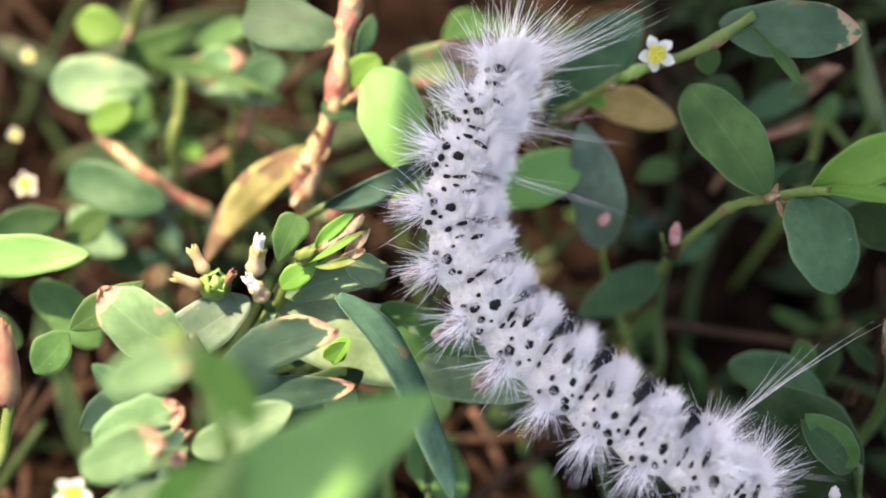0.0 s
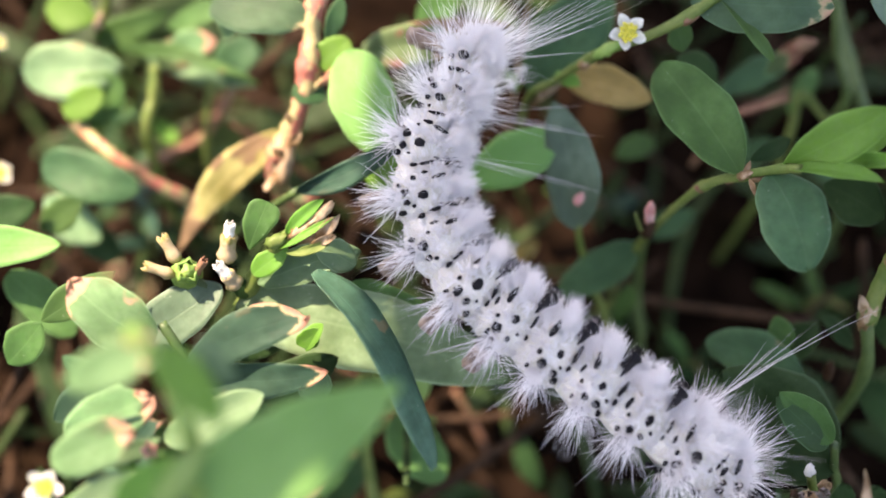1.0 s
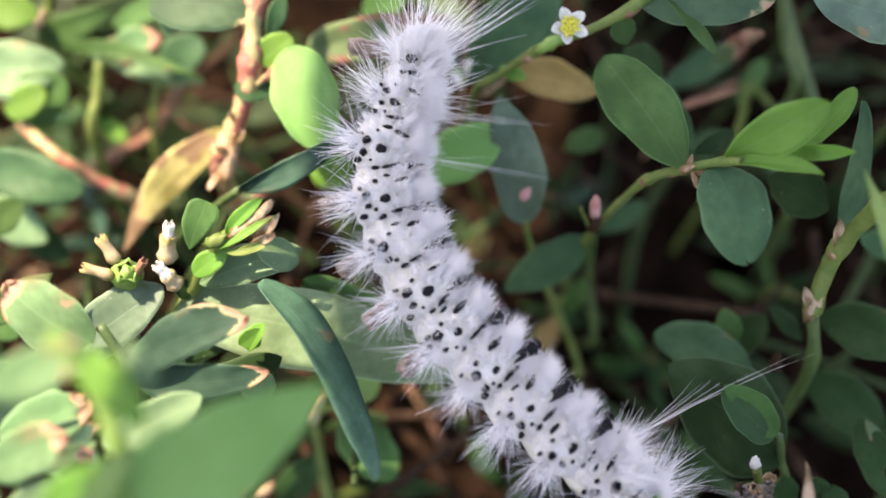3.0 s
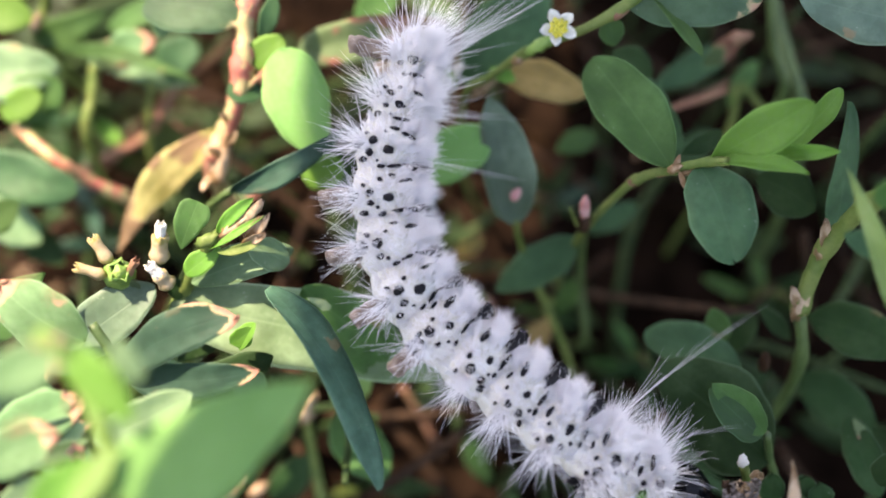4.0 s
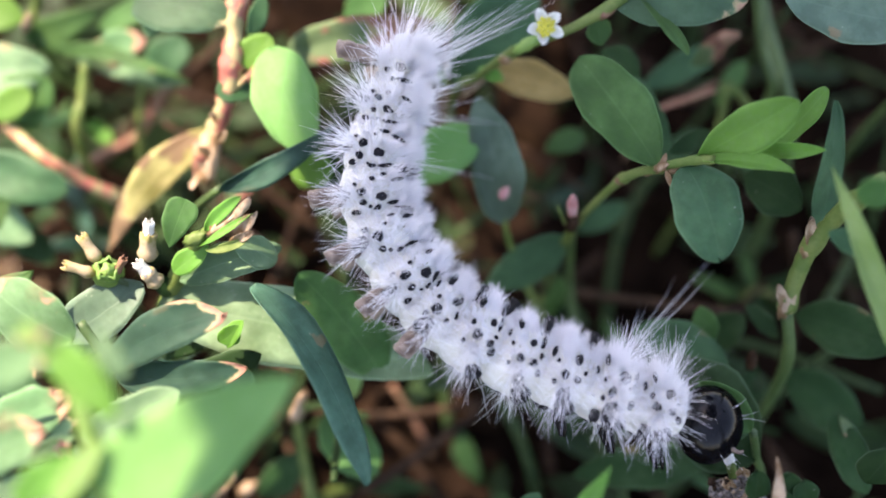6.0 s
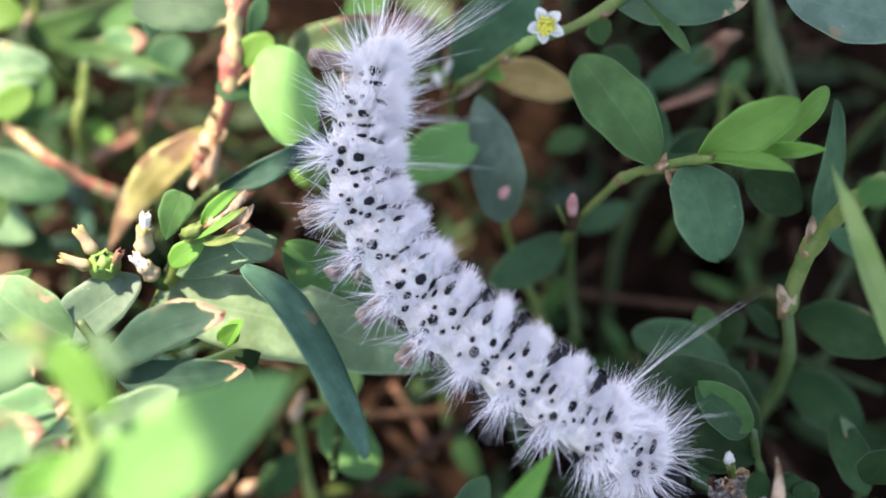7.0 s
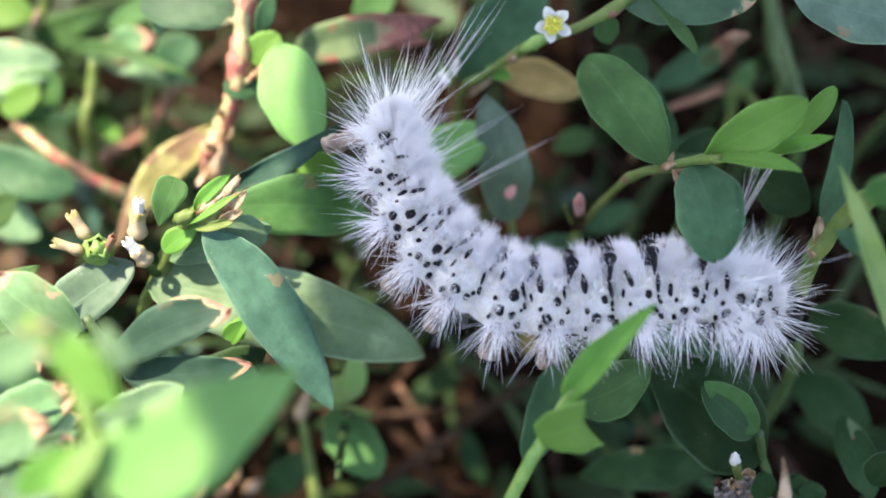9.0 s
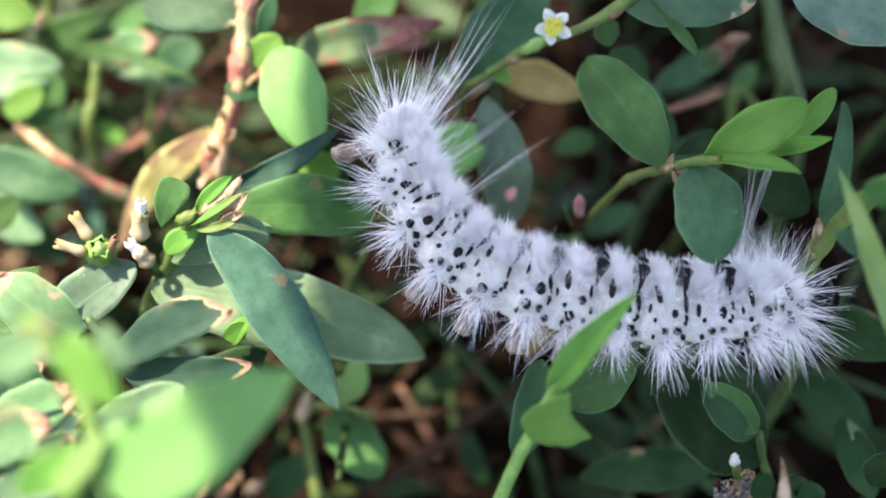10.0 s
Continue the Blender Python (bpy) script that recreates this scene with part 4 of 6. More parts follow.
leaf(upper_left_weed, (-37.3, 8.9, 26.2), (-30.0, 10.2, 29.0), 2.8, GREEN, roll=20, low=0.7, high=0.8)
leaf(upper_left_weed, (-32.0, 7.8, 24.6), (-25.7, 8.0, 28.0), 2.8, RED, roll=30, low=0.6, high=0.9)
leaf(upper_left_weed, (-26.0, 6.6, 24.1), (-22.8, 9.0, 26.2), 3.6, BLUE, roll=0, low=0.3, high=0.25)
leaf(upper_left_weed, (-34.4, 9.9, 23.4), (-22.8, 6.4, 22.8), 1.8, PALE, roll=20)
leaf(upper_left_weed, (-36.2, 8.9, 29.5), (-40.7, 9.8, 30.0), 3.5, YOUNG, roll=0)
leaf(upper_left_weed, (-30.9, 10.7, 25.9), (-25.2, 11.1, 28.3), 2.7, GREEN, roll=-20)
stem(upper_left_weed, [(-31.7, 8.8, -0.5), (-34.7, 6.8, 8.0), (-34.7, 4.8, 16.6), (-33.7, 7.0, 19.8), (-32.5, 9.5, 23.2)], 0.65, 0.54, STEM_DARK)
stem(upper_left_weed, [(-35.0, 15.7, -0.5), (-38.0, 13.7, 11.3), (-38.0, 11.7, 23.1), (-36.9, 12.9, 25.9), (-35.8, 14.0, 28.6)], 0.58, 0.47, STEM)
stem(upper_left_weed, [(-31.0, -2.0, -0.5), (-32.2, -1.6, 12.0), (-31.9, 0.1, 24.0), (-31.2, 3.0, 26.4), (-30.9, 5.2, 28.0)], 0.5, 0.42, STEM, knots=(0.62, 0.8))
stem(upper_left_weed, [(-29.5, 0.5, -0.5), (-28.6, 0.9, 10.0), (-27.9, 2.4, 19.0), (-27.0, 6.0, 24.0)], 0.4, 0.3, STEM, knots=(0.6,))
leaf(upper_left_weed, (-34.8, 7.4, 27.2), (-21.7, 3.8, 27.2), 1.2, GREEN, roll=-10, low=0.5, high=0.6, fold=0.3, curve=-0.04, seed=7)
leaf(upper_left_weed, (-29.9, 7.0, 27.4), (-25.6, 7.4, 28.6), 2.6, BURNT, roll=10, low=0.5, high=0.5, seed=7)
bud(upper_left_weed, (-36.5, 8.6, 28.3), (-35.4, 8.7, 30.6), 0.56, SHEATH, name='flower_bud')

creeping_stem = plant_at("knotweed_plant", -36.6, 4.0, 10.7, "creeping red-green knotweed stem with oval leaves")
stem(creeping_stem, [(-39.6, 3.4, 21.0), (-37.4, 0.2, 25.2), (-34.2, -2.9, 26.2), (-31.7, -3.8, 23.6), (-28.8, -4.1, 20.2), (-28.1, -2.9, 14.1)], 0.56, 0.5, STEM_MOTTLED, knots=(0.5, 0.75), rough=0.15)
stem(creeping_stem, [(-32.3, 6.0, -0.5), (-35.3, 4.0, 6.8), (-35.3, 2.0, 14.2), (-31.8, 2.3, 17.1), (-29.0, 3.0, 18.5), (-27.3, 4.2, 19.6), (-25.2, 6.8, 21.9)], 0.49, 0.43, STEM_RED, knots=(0.5,))
leaf(creeping_stem, (-39.9, -4.1, 26.8), (-31.2, -6.6, 26.7), 4.2, BLUE, roll=0, low=0.5, high=0.4)
leaf(creeping_stem, (-40.7, -5.4, 22.9), (-35.7, -8.8, 21.3), 3.7, PALE, roll=0)
leaf(creeping_stem, (-38.5, -5.6, 20.6), (-34.4, -9.8, 18.6), 3.1, DARK, roll=0)
leaf(creeping_stem, (-39.1, -10.1, 26.2), (-35.4, -8.4, 28.1), 2.8, GREEN, roll=0)
leaf(creeping_stem, (-31.9, 5.3, 17.9), (-33.0, 4.0, 17.3), 3.3, YOUNG, roll=0)

edge_sprig = plant_at("knotweed_plant", -46.7, -15.2, 23.8, "knotweed sprig with a bright oval leaf and withered red flower")
leaf(edge_sprig, (-45.2, -15.3, 32.9), (-33.9, -15.6, 34.9), 3.3, SMOOTH, roll=0, low=0.5, high=0.5, fold=0.08)
leaf(edge_sprig, (-39.4, -15.9, 30.3), (-34.1, -20.2, 28.2), 3.6, GREEN, roll=0, low=0.5, high=0.4)
bud(edge_sprig, (-36.2, -28.3, 37.5), (-36.5, -23.6, 41.0), 1.14, STEM_RED, name='withered_flower')
stem(edge_sprig, [(-34.5, -30.5, -0.5), (-37.5, -32.5, 17.0), (-37.5, -34.5, 34.5), (-36.7, -31.1, 36.2), (-36.3, -28.1, 37.6)], 0.46, 0.38, STEM)
flower(edge_sprig, (-45.6, 8.3, 26.7), 2.3, opened=0.15)
flower(edge_sprig, (-44.7, -3.2, 23.3), 3.0, opened=0.5)
flower(edge_sprig, (-46.2, 1.3, 24.4), 2.0, opened=0.15)
leaf(edge_sprig, (-44.7, -11.0, 28.3), (-38.7, -9.2, 29.2), 3.2, DARK, roll=0)
leaf(edge_sprig, (-37.0, -24.2, 32.9), (-34.2, -21.9, 35.1), 2.9, GREEN, roll=0)
leaf(edge_sprig, (-45.5, -17.6, 27.3), (-40.6, -19.9, 27.2), 3.6, DARK, roll=0)

near_weed = plant_at("knotweed_plant", -24.3, -32.0, 18.2, "knotweed close to the lens with a large bright green leaf")
stem(near_weed, [(-16.3, -35.3, -0.5), (-19.3, -37.3, 19.8), (-17.8, -40.2, 45.7), (-17.9, -37.5, 50.1), (-18.1, -35.3, 53.1), (-18.8, -33.2, 55.3), (-19.5, -31.8, 57.6), (-20.5, -31.1, 58.6)], 0.57, 0.44, CALYX, knots=(0.45,))
leaf(near_weed, (-17.2, -37.8, 52.8), (-7.2, -32.9, 56.1), 5.3, SMOOTH, roll=0, low=0.42, high=0.75, fold=0.06, bow=0.04, curve=0.015, label='large smooth bright green leaf')
leaf(near_weed, (-23.2, -31.5, 39.4), (-16.8, -28.8, 40.7), 2.9, PALE, roll=0, low=0.55, high=0.5)
leaf(near_weed, (-24.9, -24.4, 38.5), (-30.5, -21.0, 41.3), 4.2, BURNT, roll=0, low=0.5, high=0.45, torn=0.12)
leaf(near_weed, (-19.3, -31.6, 57.6), (-16.1, -34.9, 56.1), 2.4, YOUNG, roll=10, low=0.6, high=0.7)
leaf(near_weed, (-24.3, -32.9, 55.6), (-19.3, -31.1, 56.9), 2.4, BURNT, roll=0, low=0.6, high=0.6, torn=0.08)
leaf(near_weed, (-15.7, -33.2, 56.9), (-17.0, -31.0, 57.9), 1.3, PALE, roll=0, low=0.6, high=0.8)
leaf(near_weed, (-28.7, -34.1, 43.7), (-23.5, -32.3, 45.1), 3.1, BURNT, roll=0, low=0.5, high=0.35, torn=0.2)
leaf(near_weed, (-28.5, -36.8, 41.3), (-21.2, -34.8, 43.3), 2.4, PALE, roll=0, high=0.7)
leaf(near_weed, (-19.8, -38.5, 53.0), (-17.2, -35.7, 54.8), 1.4, LIME, roll=0, high=0.7)
leaf(near_weed, (-18.7, -36.6, 40.3), (-16.0, -33.6, 42.8), 2.4, GREEN, roll=0)
flower(near_weed, (-29.6, -35.0, 41.6), 2.9, turn=30)
flower(near_weed, (-23.3, -32.8, 42.1), 1.5, material=PETAL_PINK, opened=0.45, pollen=False)

torn_weed = plant_at("knotweed_plant", -29.9, -19.1, 17.6, "knotweed with brown-edged torn leaves")
stem(torn_weed, [(-21.6, -22.2, -0.5), (-24.6, -24.2, 13.5), (-24.6, -26.2, 27.5), (-23.0, -26.0, 35.3), (-23.1, -25.1, 37.4), (-24.5, -23.2, 38.8)], 0.44, 0.36, STEM_DARK)
leaf(torn_weed, (-22.8, -26.0, 37.5), (-14.1, -23.2, 40.5), 3.2, BURNT_DARK, roll=-10, low=0.55, high=0.4, torn=0.06, curve=-0.05)
leaf(torn_weed, (-22.3, -26.2, 36.3), (-13.0, -26.2, 37.5), 2.7, BURNT_DARK, roll=10, low=0.5, high=0.5, torn=0.04)
leaf(torn_weed, (-29.4, -31.6, 39.3), (-23.6, -29.0, 41.1), 3.5, BURNT, roll=0, low=0.4, high=0.3, torn=0.2)
leaf(torn_weed, (-28.0, -32.6, 38.9), (-23.0, -30.4, 40.4), 2.2, BURNT_DARK, roll=0, torn=0.12)
leaf(torn_weed, (-27.5, -33.4, 40.7), (-22.7, -32.0, 41.9), 1.4, PALE, roll=20, torn=0.1)
leaf(torn_weed, (-22.2, -38.2, 51.7), (-18.5, -36.1, 53.7), 2.0, YOUNG, roll=10, high=0.7)
leaf(torn_weed, (-19.9, -38.8, 51.5), (-17.5, -35.4, 53.5), 1.6, YOUNG, roll=0, high=0.8)
leaf(torn_weed, (-26.1, -27.6, 42.3), (-22.5, -26.7, 43.8), 2.1, PALE, roll=30)
leaf(torn_weed, (-30.2, -26.3, 40.7), (-25.8, -29.0, 39.4), 2.2, BLUE, roll=10)
leaf(torn_weed, (-31.4, -29.6, 37.0), (-26.7, -26.6, 39.4), 2.7, BURNT_DARK, roll=0, high=0.7)
leaf(torn_weed, (-15.6, -23.5, 35.4), (-14.0, -22.8, 36.8), 1.6, YOUNG, roll=20)
leaf(torn_weed, (-15.0, -23.9, 35.2), (-13.7, -22.5, 37.0), 1.4, YOUNG, roll=-30)
leaf(torn_weed, (-33.1, -22.8, 37.9), (-28.0, -19.6, 39.4), 2.4, GREEN, roll=0, high=0.8)
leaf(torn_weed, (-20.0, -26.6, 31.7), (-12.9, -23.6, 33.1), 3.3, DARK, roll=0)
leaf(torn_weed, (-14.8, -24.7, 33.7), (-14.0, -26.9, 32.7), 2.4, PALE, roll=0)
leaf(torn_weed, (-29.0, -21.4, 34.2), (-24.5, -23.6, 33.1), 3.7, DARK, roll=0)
leaf(torn_weed, (-20.8, -31.6, 58.1), (-19.1, -31.3, 58.7), 0.5, SHEATH, roll=0, name='withered_scrap', low=0.4, high=0.3, torn=0.3, wave=0.05, n=8, k=6)
leaf(torn_weed, (-20.0, -29.6, 59.0), (-19.2, -29.1, 59.8), 0.4, SHEATH, roll=0, name='withered_scrap', low=0.4, high=0.3, torn=0.3, wave=0.05, n=8, k=6)
leaf(torn_weed, (-21.9, -28.8, 59.4), (-20.6, -28.2, 60.1), 0.4, SHEATH, roll=0, name='withered_scrap', low=0.4, high=0.3, torn=0.3, wave=0.05, n=8, k=6)
leaf(torn_weed, (-19.2, -34.4, 56.8), (-18.4, -34.0, 57.4), 0.3, SHEATH, roll=0, name='withered_scrap', low=0.4, high=0.3, torn=0.3, wave=0.05, n=8, k=6)
leaf(torn_weed, (-22.2, -35.4, 56.3), (-20.7, -35.1, 56.9), 0.4, SHEATH, roll=0, name='withered_scrap', low=0.4, high=0.3, torn=0.3, wave=0.05, n=8, k=6)

low_sprig = plant_at("knotweed_plant", -12.5, -23.2, 2.4, "small young knotweed sprig with orange nodes")
stem(low_sprig, [(-8.4, -25.9, -0.5), (-11.4, -27.9, 3.8), (-11.4, -29.9, 8.1), (-11.9, -26.6, 11.8), (-12.3, -23.5, 15.5), (-11.6, -22.2, 17.8)], 0.50, 0.40, STEM, knots=(0.5,))
stem(low_sprig, [(-11.9, -22.9, 16.9), (-9.3, -23.3, 18.9), (-5.9, -24.5, 19.5)], 0.38, 0.29, STEM)
bud(low_sprig, (-12.7, -23.8, 15.4), (-11.4, -21.9, 18.5), 0.84, SHEATH, name='sheath')
leaf(low_sprig, (-9.3, -23.6, 18.8), (-5.3, -29.1, 17.3), 4.4, GREEN, roll=0, low=0.55, high=0.5)
# Lime green stands in for sunlight on these two small leaves.
leaf(low_sprig, (-10.0, -22.2, 19.4), (-6.8, -22.5, 20.4), 2.3, LIME, roll=0, low=0.4, high=0.35)
leaf(low_sprig, (-7.6, -22.9, 19.7), (-7.0, -19.8, 22.8), 2.0, LIME, roll=0, low=0.5, high=0.5)
leaf(low_sprig, (-16.2, -29.0, 8.6), (-12.3, -25.7, 12.3), 3.1, DARK, roll=0)
bud(low_sprig, (-18.2, -28.5, 8.8), (-16.4, -27.8, 10.2), 0.72, SHEATH, name='withered_flower')
bud(low_sprig, (-20.6, -29.0, 8.6), (-19.1, -28.0, 10.1), 0.72, STEM_RED, name='withered_flower')
bud(low_sprig, (-19.0, -27.8, 9.1), (-18.5, -27.0, 10.6), 0.41, SHEATH, name='flower_bud')
bud(low_sprig, (-22.4, -29.4, 9.5), (-21.3, -28.0, 11.2), 0.66, STEM_RED, name='withered_flower')
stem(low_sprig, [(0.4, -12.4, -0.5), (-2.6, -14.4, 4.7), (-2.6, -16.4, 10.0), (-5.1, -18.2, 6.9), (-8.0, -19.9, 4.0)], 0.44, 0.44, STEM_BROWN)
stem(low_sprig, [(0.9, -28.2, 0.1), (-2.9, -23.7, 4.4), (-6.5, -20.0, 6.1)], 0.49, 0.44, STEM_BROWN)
stem(low_sprig, [(-0.5, -23.4, 1.2), (-2.4, -20.4, 4.8), (-4.3, -18.1, 8.1)], 0.33, 0.33, STEM_RED)
stem(low_sprig, [(1.2, -20.9, 2.4), (0.6, -17.7, 7.2), (0.8, -14.8, 11.8)], 0.49, 0.44, STEM_DARK)
leaf(low_sprig, (4.2, -26.2, 1.5), (2.0, -21.4, 4.3), 2.2, DARK, roll=0)
leaf(low_sprig, (9.5, -13.3, 13.7), (7.6, -16.9, 13.1), 2.1, TAN, roll=20, name='withered_leaf')
leaf(low_sprig, (-19.4, -3.8, 19.2), (-16.8, -3.3, 20.5), 1.3, RED, roll=0, name='withered_leaf')
leaf(low_sprig, (-20.4, -3.8, 17.0), (-18.1, -5.2, 17.4), 1.3, TAN, roll=0, name='withered_leaf')
leaf(low_sprig, (0.9, -6.4, 12.5), (3.6, -5.3, 14.1), 1.8, TAN, roll=30, name='withered_leaf')
leaf(low_sprig, (2.0, -9.1, 9.0), (4.7, -11.4, 9.0), 1.7, RED, roll=-20, name='withered_leaf')


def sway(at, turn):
    """A pose at a place, turned about the camera's mean line of sight."""
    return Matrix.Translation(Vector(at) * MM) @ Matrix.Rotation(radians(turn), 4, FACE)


# ---- caterpillar ----
SEGMENTS = 12
BODY = [1.55, 2.05, 2.4, 2.58, 2.65, 2.7, 2.7, 2.7, 2.65, 2.55, 2.4, 2.15]  # radius of each ring, tail first
HALF = 2.35


def on_ring(i, ang, y):
    """A point of ring i's skin and its outward way; ang 0 is the back, 90 its right side, y runs headward."""
    r = BODY[i] * (1 - 0.19 * (y / HALF) ** 2 - 0.14 * (y / HALF) ** 4)
    if i == 11 and y > 0 or i == 0 and y < 0:
        r *= math.sqrt(max(0.05, 1 - (0.9 if i == 0 else 0.62) * (y / HALF) ** 2))
    a = radians(ang)
    out = Vector((math.sin(a), 0, math.cos(a)))
    return out * r + Vector((0, y, 0)), (out + Vector((0, 0.3 * y / HALF, 0))).normalized()


def hair_mesh(strands):
    """Fine tapered bent hairs: root, way, length, radius, bend."""
    n = len(strands)
    root = np.array([s[0] for s in strands])
    way = np.array([s[1] for s in strands])
    length = np.array([s[2] for s in strands])[:, None]
    rad = np.array([s[3] for s in strands])[:, None]
    bend = np.array([s[4] for s in strands])
    side = np.cross(way, np.array([0.31, 0.52, 0.79]))
    side /= np.linalg.norm(side, axis=1)[:, None] + 1e-9
    other = np.cross(way, side)
    verts = np.empty((n, 10, 3))
    for lev, (f, w) in enumerate(((0.0, 1.0), (0.4, 0.85), (0.75, 0.55))):
        c = root + way * length * f + bend * length * f * f
        for j in range(3):
            a = 2 * math.pi * j / 3
            verts[:, lev * 3 + j] = c + rad * w * (math.cos(a) * side + math.sin(a) * other)
    verts[:, 9] = root + way * length + bend * length
    base = np.arange(n)[:, None, None] * 10
    quads = np.array([(l * 3 + j, l * 3 + (j + 1) % 3, l * 3 + 3 + (j + 1) % 3, l * 3 + 3 + j) for l in range(2) for j in range(3)])
    tris = np.array([(6 + j, 6 + (j + 1) % 3, 9) for j in range(3)])
    faces = (base + quads[None]).reshape(-1, 4).tolist() + (base + tris[None]).reshape(-1, 3).tolist()
    return verts.reshape(-1, 3), faces


def tuft(i, ang, y, count, length, spread, rad, rs, lean=(0, 0, 0), droop=0.14, clump=0.4):
    root, out = on_ring(i, ang, y)
    out = (out + Vector(lean)).normalized()
    strands = []
    for _ in range(count):
        w = (out + spread * Vector((rs.gauss(0, 1), rs.gauss(0, 1), rs.gauss(0, 1)))).normalized()
        at = root * 0.95 + clump * Vector((rs.uniform(-1, 1), 1.5 * rs.uniform(-1, 1), rs.uniform(-1, 1)))
        b = droop * Vector((rs.gauss(0, 0.6), rs.gauss(0, 0.6), rs.gauss(-0.4, 0.6)))
        strands.append((at, w, length * rs.uniform(0.35, 1.1), rad * rs.uniform(0.7, 1.15), b))
    return strands


# angle from the back, place along the ring, half size round the body and along it
SPOTS = ((25, 1.28, 0.95, 0.24), (38, -0.55, 0.56, 0.16), (60, 0.62, 0.36, 0.27), (56, -1.1, 0.34, 0.13),
         (70, -0.62, 0.17, 0.14), (75, 1.25, 0.13, 0.11), (86, -0.02, 0.32, 0.27), (88, 0.92, 0.26, 0.22),
         (99, -0.55, 0.2, 0.15), (46, -1.75, 0.60, 0.13), (69, -1.70, 0.24, 0.12))
BELLY_SPOTS = ((116, 0.1, 0.72, 0.42), (101, 1.45, 0.3, 0.2), (132, -0.7, 0.5, 0.4), (137, 0.8, 0.6, 0.5))


def wedge_mark(i, sgn, rs):
    """A black wedge that stands in the fur beside the back's midline and points down the flank."""
    n, size = 12, 1.0 if i >= 6 else 0.65
    wide, reach = size * rs.uniform(0.33, 0.42), rs.uniform(26, 34)
    verts, faces = [], []
    for a in range(n + 1):
        f = a / n
        half = wide * (1 - f) ** 0.95 * (1 + 0.16 * math.sin(9 * f + i)) + 0.03
        for y, lift in ((-1, -0.1), (-0.5, 0.06), (0, 0.1), (0.5, 0.06), (1, -0.1)):
            p, out = on_ring(i, sgn * (7 + reach * f), 1.3 - 0.12 * f + y * half)
            verts.append(p + out * (size * (1.4 - 0.95 * f) + lift))
    for a in range(n):
        for b in range(4):
            k = a * 5 + b
            faces.append((k, k + 1, k + 6, k + 5) if sgn > 0 else (k, k + 5, k + 6, k + 1))
    return verts, faces


def build_segment(i, animal):
    rs = random.Random(40 + i)
    n, sides = 10, 28
    verts, faces = [], []
    for a in range(n + 1):
        y = HALF * (2 * a / n - 1)
        for j in range(sides):
            ang = 360 * j / sides
            p, out = on_ring(i, ang, y)
            q = p + out * 0.10 * math.sin(4 * y + 3 * math.sin(radians(ang) * 2)) * (1 - abs(y / HALF))
            flat = 0.86 if q.z < 0 else 1.0
            verts.append((q.x, q.y, q.z * flat))
    for a in range(n):
        for j in range(sides):
            p, q = a * sides + j, a * sides + (j + 1) % sides
            faces.append((p, q, q + sides, p + sides))
    for ring, y in ((0, -HALF), (n, HALF)):
        verts.append((0, y + (0.3 if ring else -0.3), 0))
        for j in range(sides):
            f = (ring * sides + j, ring * sides + (j + 1) % sides, len(verts) - 1)
            faces.append(f if ring else f[::-1])
    seg = mesh_object("segment", verts, faces, SKIN, animal)
    # dark bare spots, mirrored on both flanks
    spots = []
    for ang, y, w, l in SPOTS + (BELLY_SPOTS if i >= 7 else BELLY_SPOTS[:2] if i else ()):
        if ang < 30 and not 2 <= i <= 10 or i == 0 and (ang < 50 or y < 0.2):
            continue
        for sgn in (1, -1):
            if rs.random() < 0.1:
                continue
            s = rs.uniform(0.85, 1.35) * (1.0 if i >= 7 else 0.9 if i < 4 else 1.05)
            spots.append((sgn * (ang + rs.uniform(-2, 2)), y + rs.uniform(-0.12, 0.12), w * s, l * s * rs.uniform(0.85, 1.15)))
    for ang, y, w, l in spots:
        if abs(ang) < 28:
            continue
        p, out = on_ring(i, ang, y)
        v, f = blob_mesh(w, l, 0.2, rs.randint(0, 999), 0.2, 13, 6)
        ob = mesh_object("spot", v, f, INK, seg)
        yy = Vector((0, 1, 0)) - out * out.y
        yy.normalize()
        m = Matrix((yy.cross(out), yy, out)).transposed().to_4x4()
        high = 0.6 if abs(ang) < 45 else 0.34 if abs(ang) < 75 else 0.2
        ob.matrix_basis = Matrix.Translation((p + out * high) * MM) @ m @ pose(0, 0, 0, 0, 0, rs.uniform(-12, 12))
    # dense white coat that leaves the spots free: an underfur combed into loose points, and fans that spread from the warts
    reach = 118 if i < 8 else 104
    points = [(rs.uniform(-reach, reach), rs.uniform(-2.2, 2.2)) for _ in range(150)]
    places = np.array(points)

    def covers(ang, y):
        return any(((ang - a) * 0.0175 * BODY[i] / (w * 1.2 + 0.06)) ** 2 + ((y - b) / (l * 1.25 + 0.07)) ** 2 < 1 for a, b, w, l in spots)

    coat = []
    for _ in range(2500):
        ang, y = rs.uniform(-reach, reach), rs.uniform(-2.15, 2.15)
        if covers(ang, y):
            continue
        p, out = on_ring(i, ang, y)
        back = max(0.0, 1 - (abs(ang) / 80) ** 2)
        length = rs.uniform(0.5, 1.15) * (0.58 + 0.9 * back)
        near = int(np.argmin(((places[:, 0] - ang) * 0.045) ** 2 + (places[:, 1] - y) ** 2))
        cp, co = on_ring(i, *points[near])
        comb = Vector((0, -0.35, 0)) + 0.25 * Vector((math.sin(near * 2.3), math.sin(near * 4.1), math.sin(near * 3.7)))
        way = (cp + (co + comb) * length * 1.1 - p).normalized() * 0.75 + out * 0.25
        way = (way + 0.1 * Vector((rs.gauss(0, 1), rs.gauss(0, 1), rs.gauss(0, 1)))).normalized()
        end = p + way * length * 0.6
        if covers(math.degrees(math.atan2(end.x, end.z)), end.y):
            continue
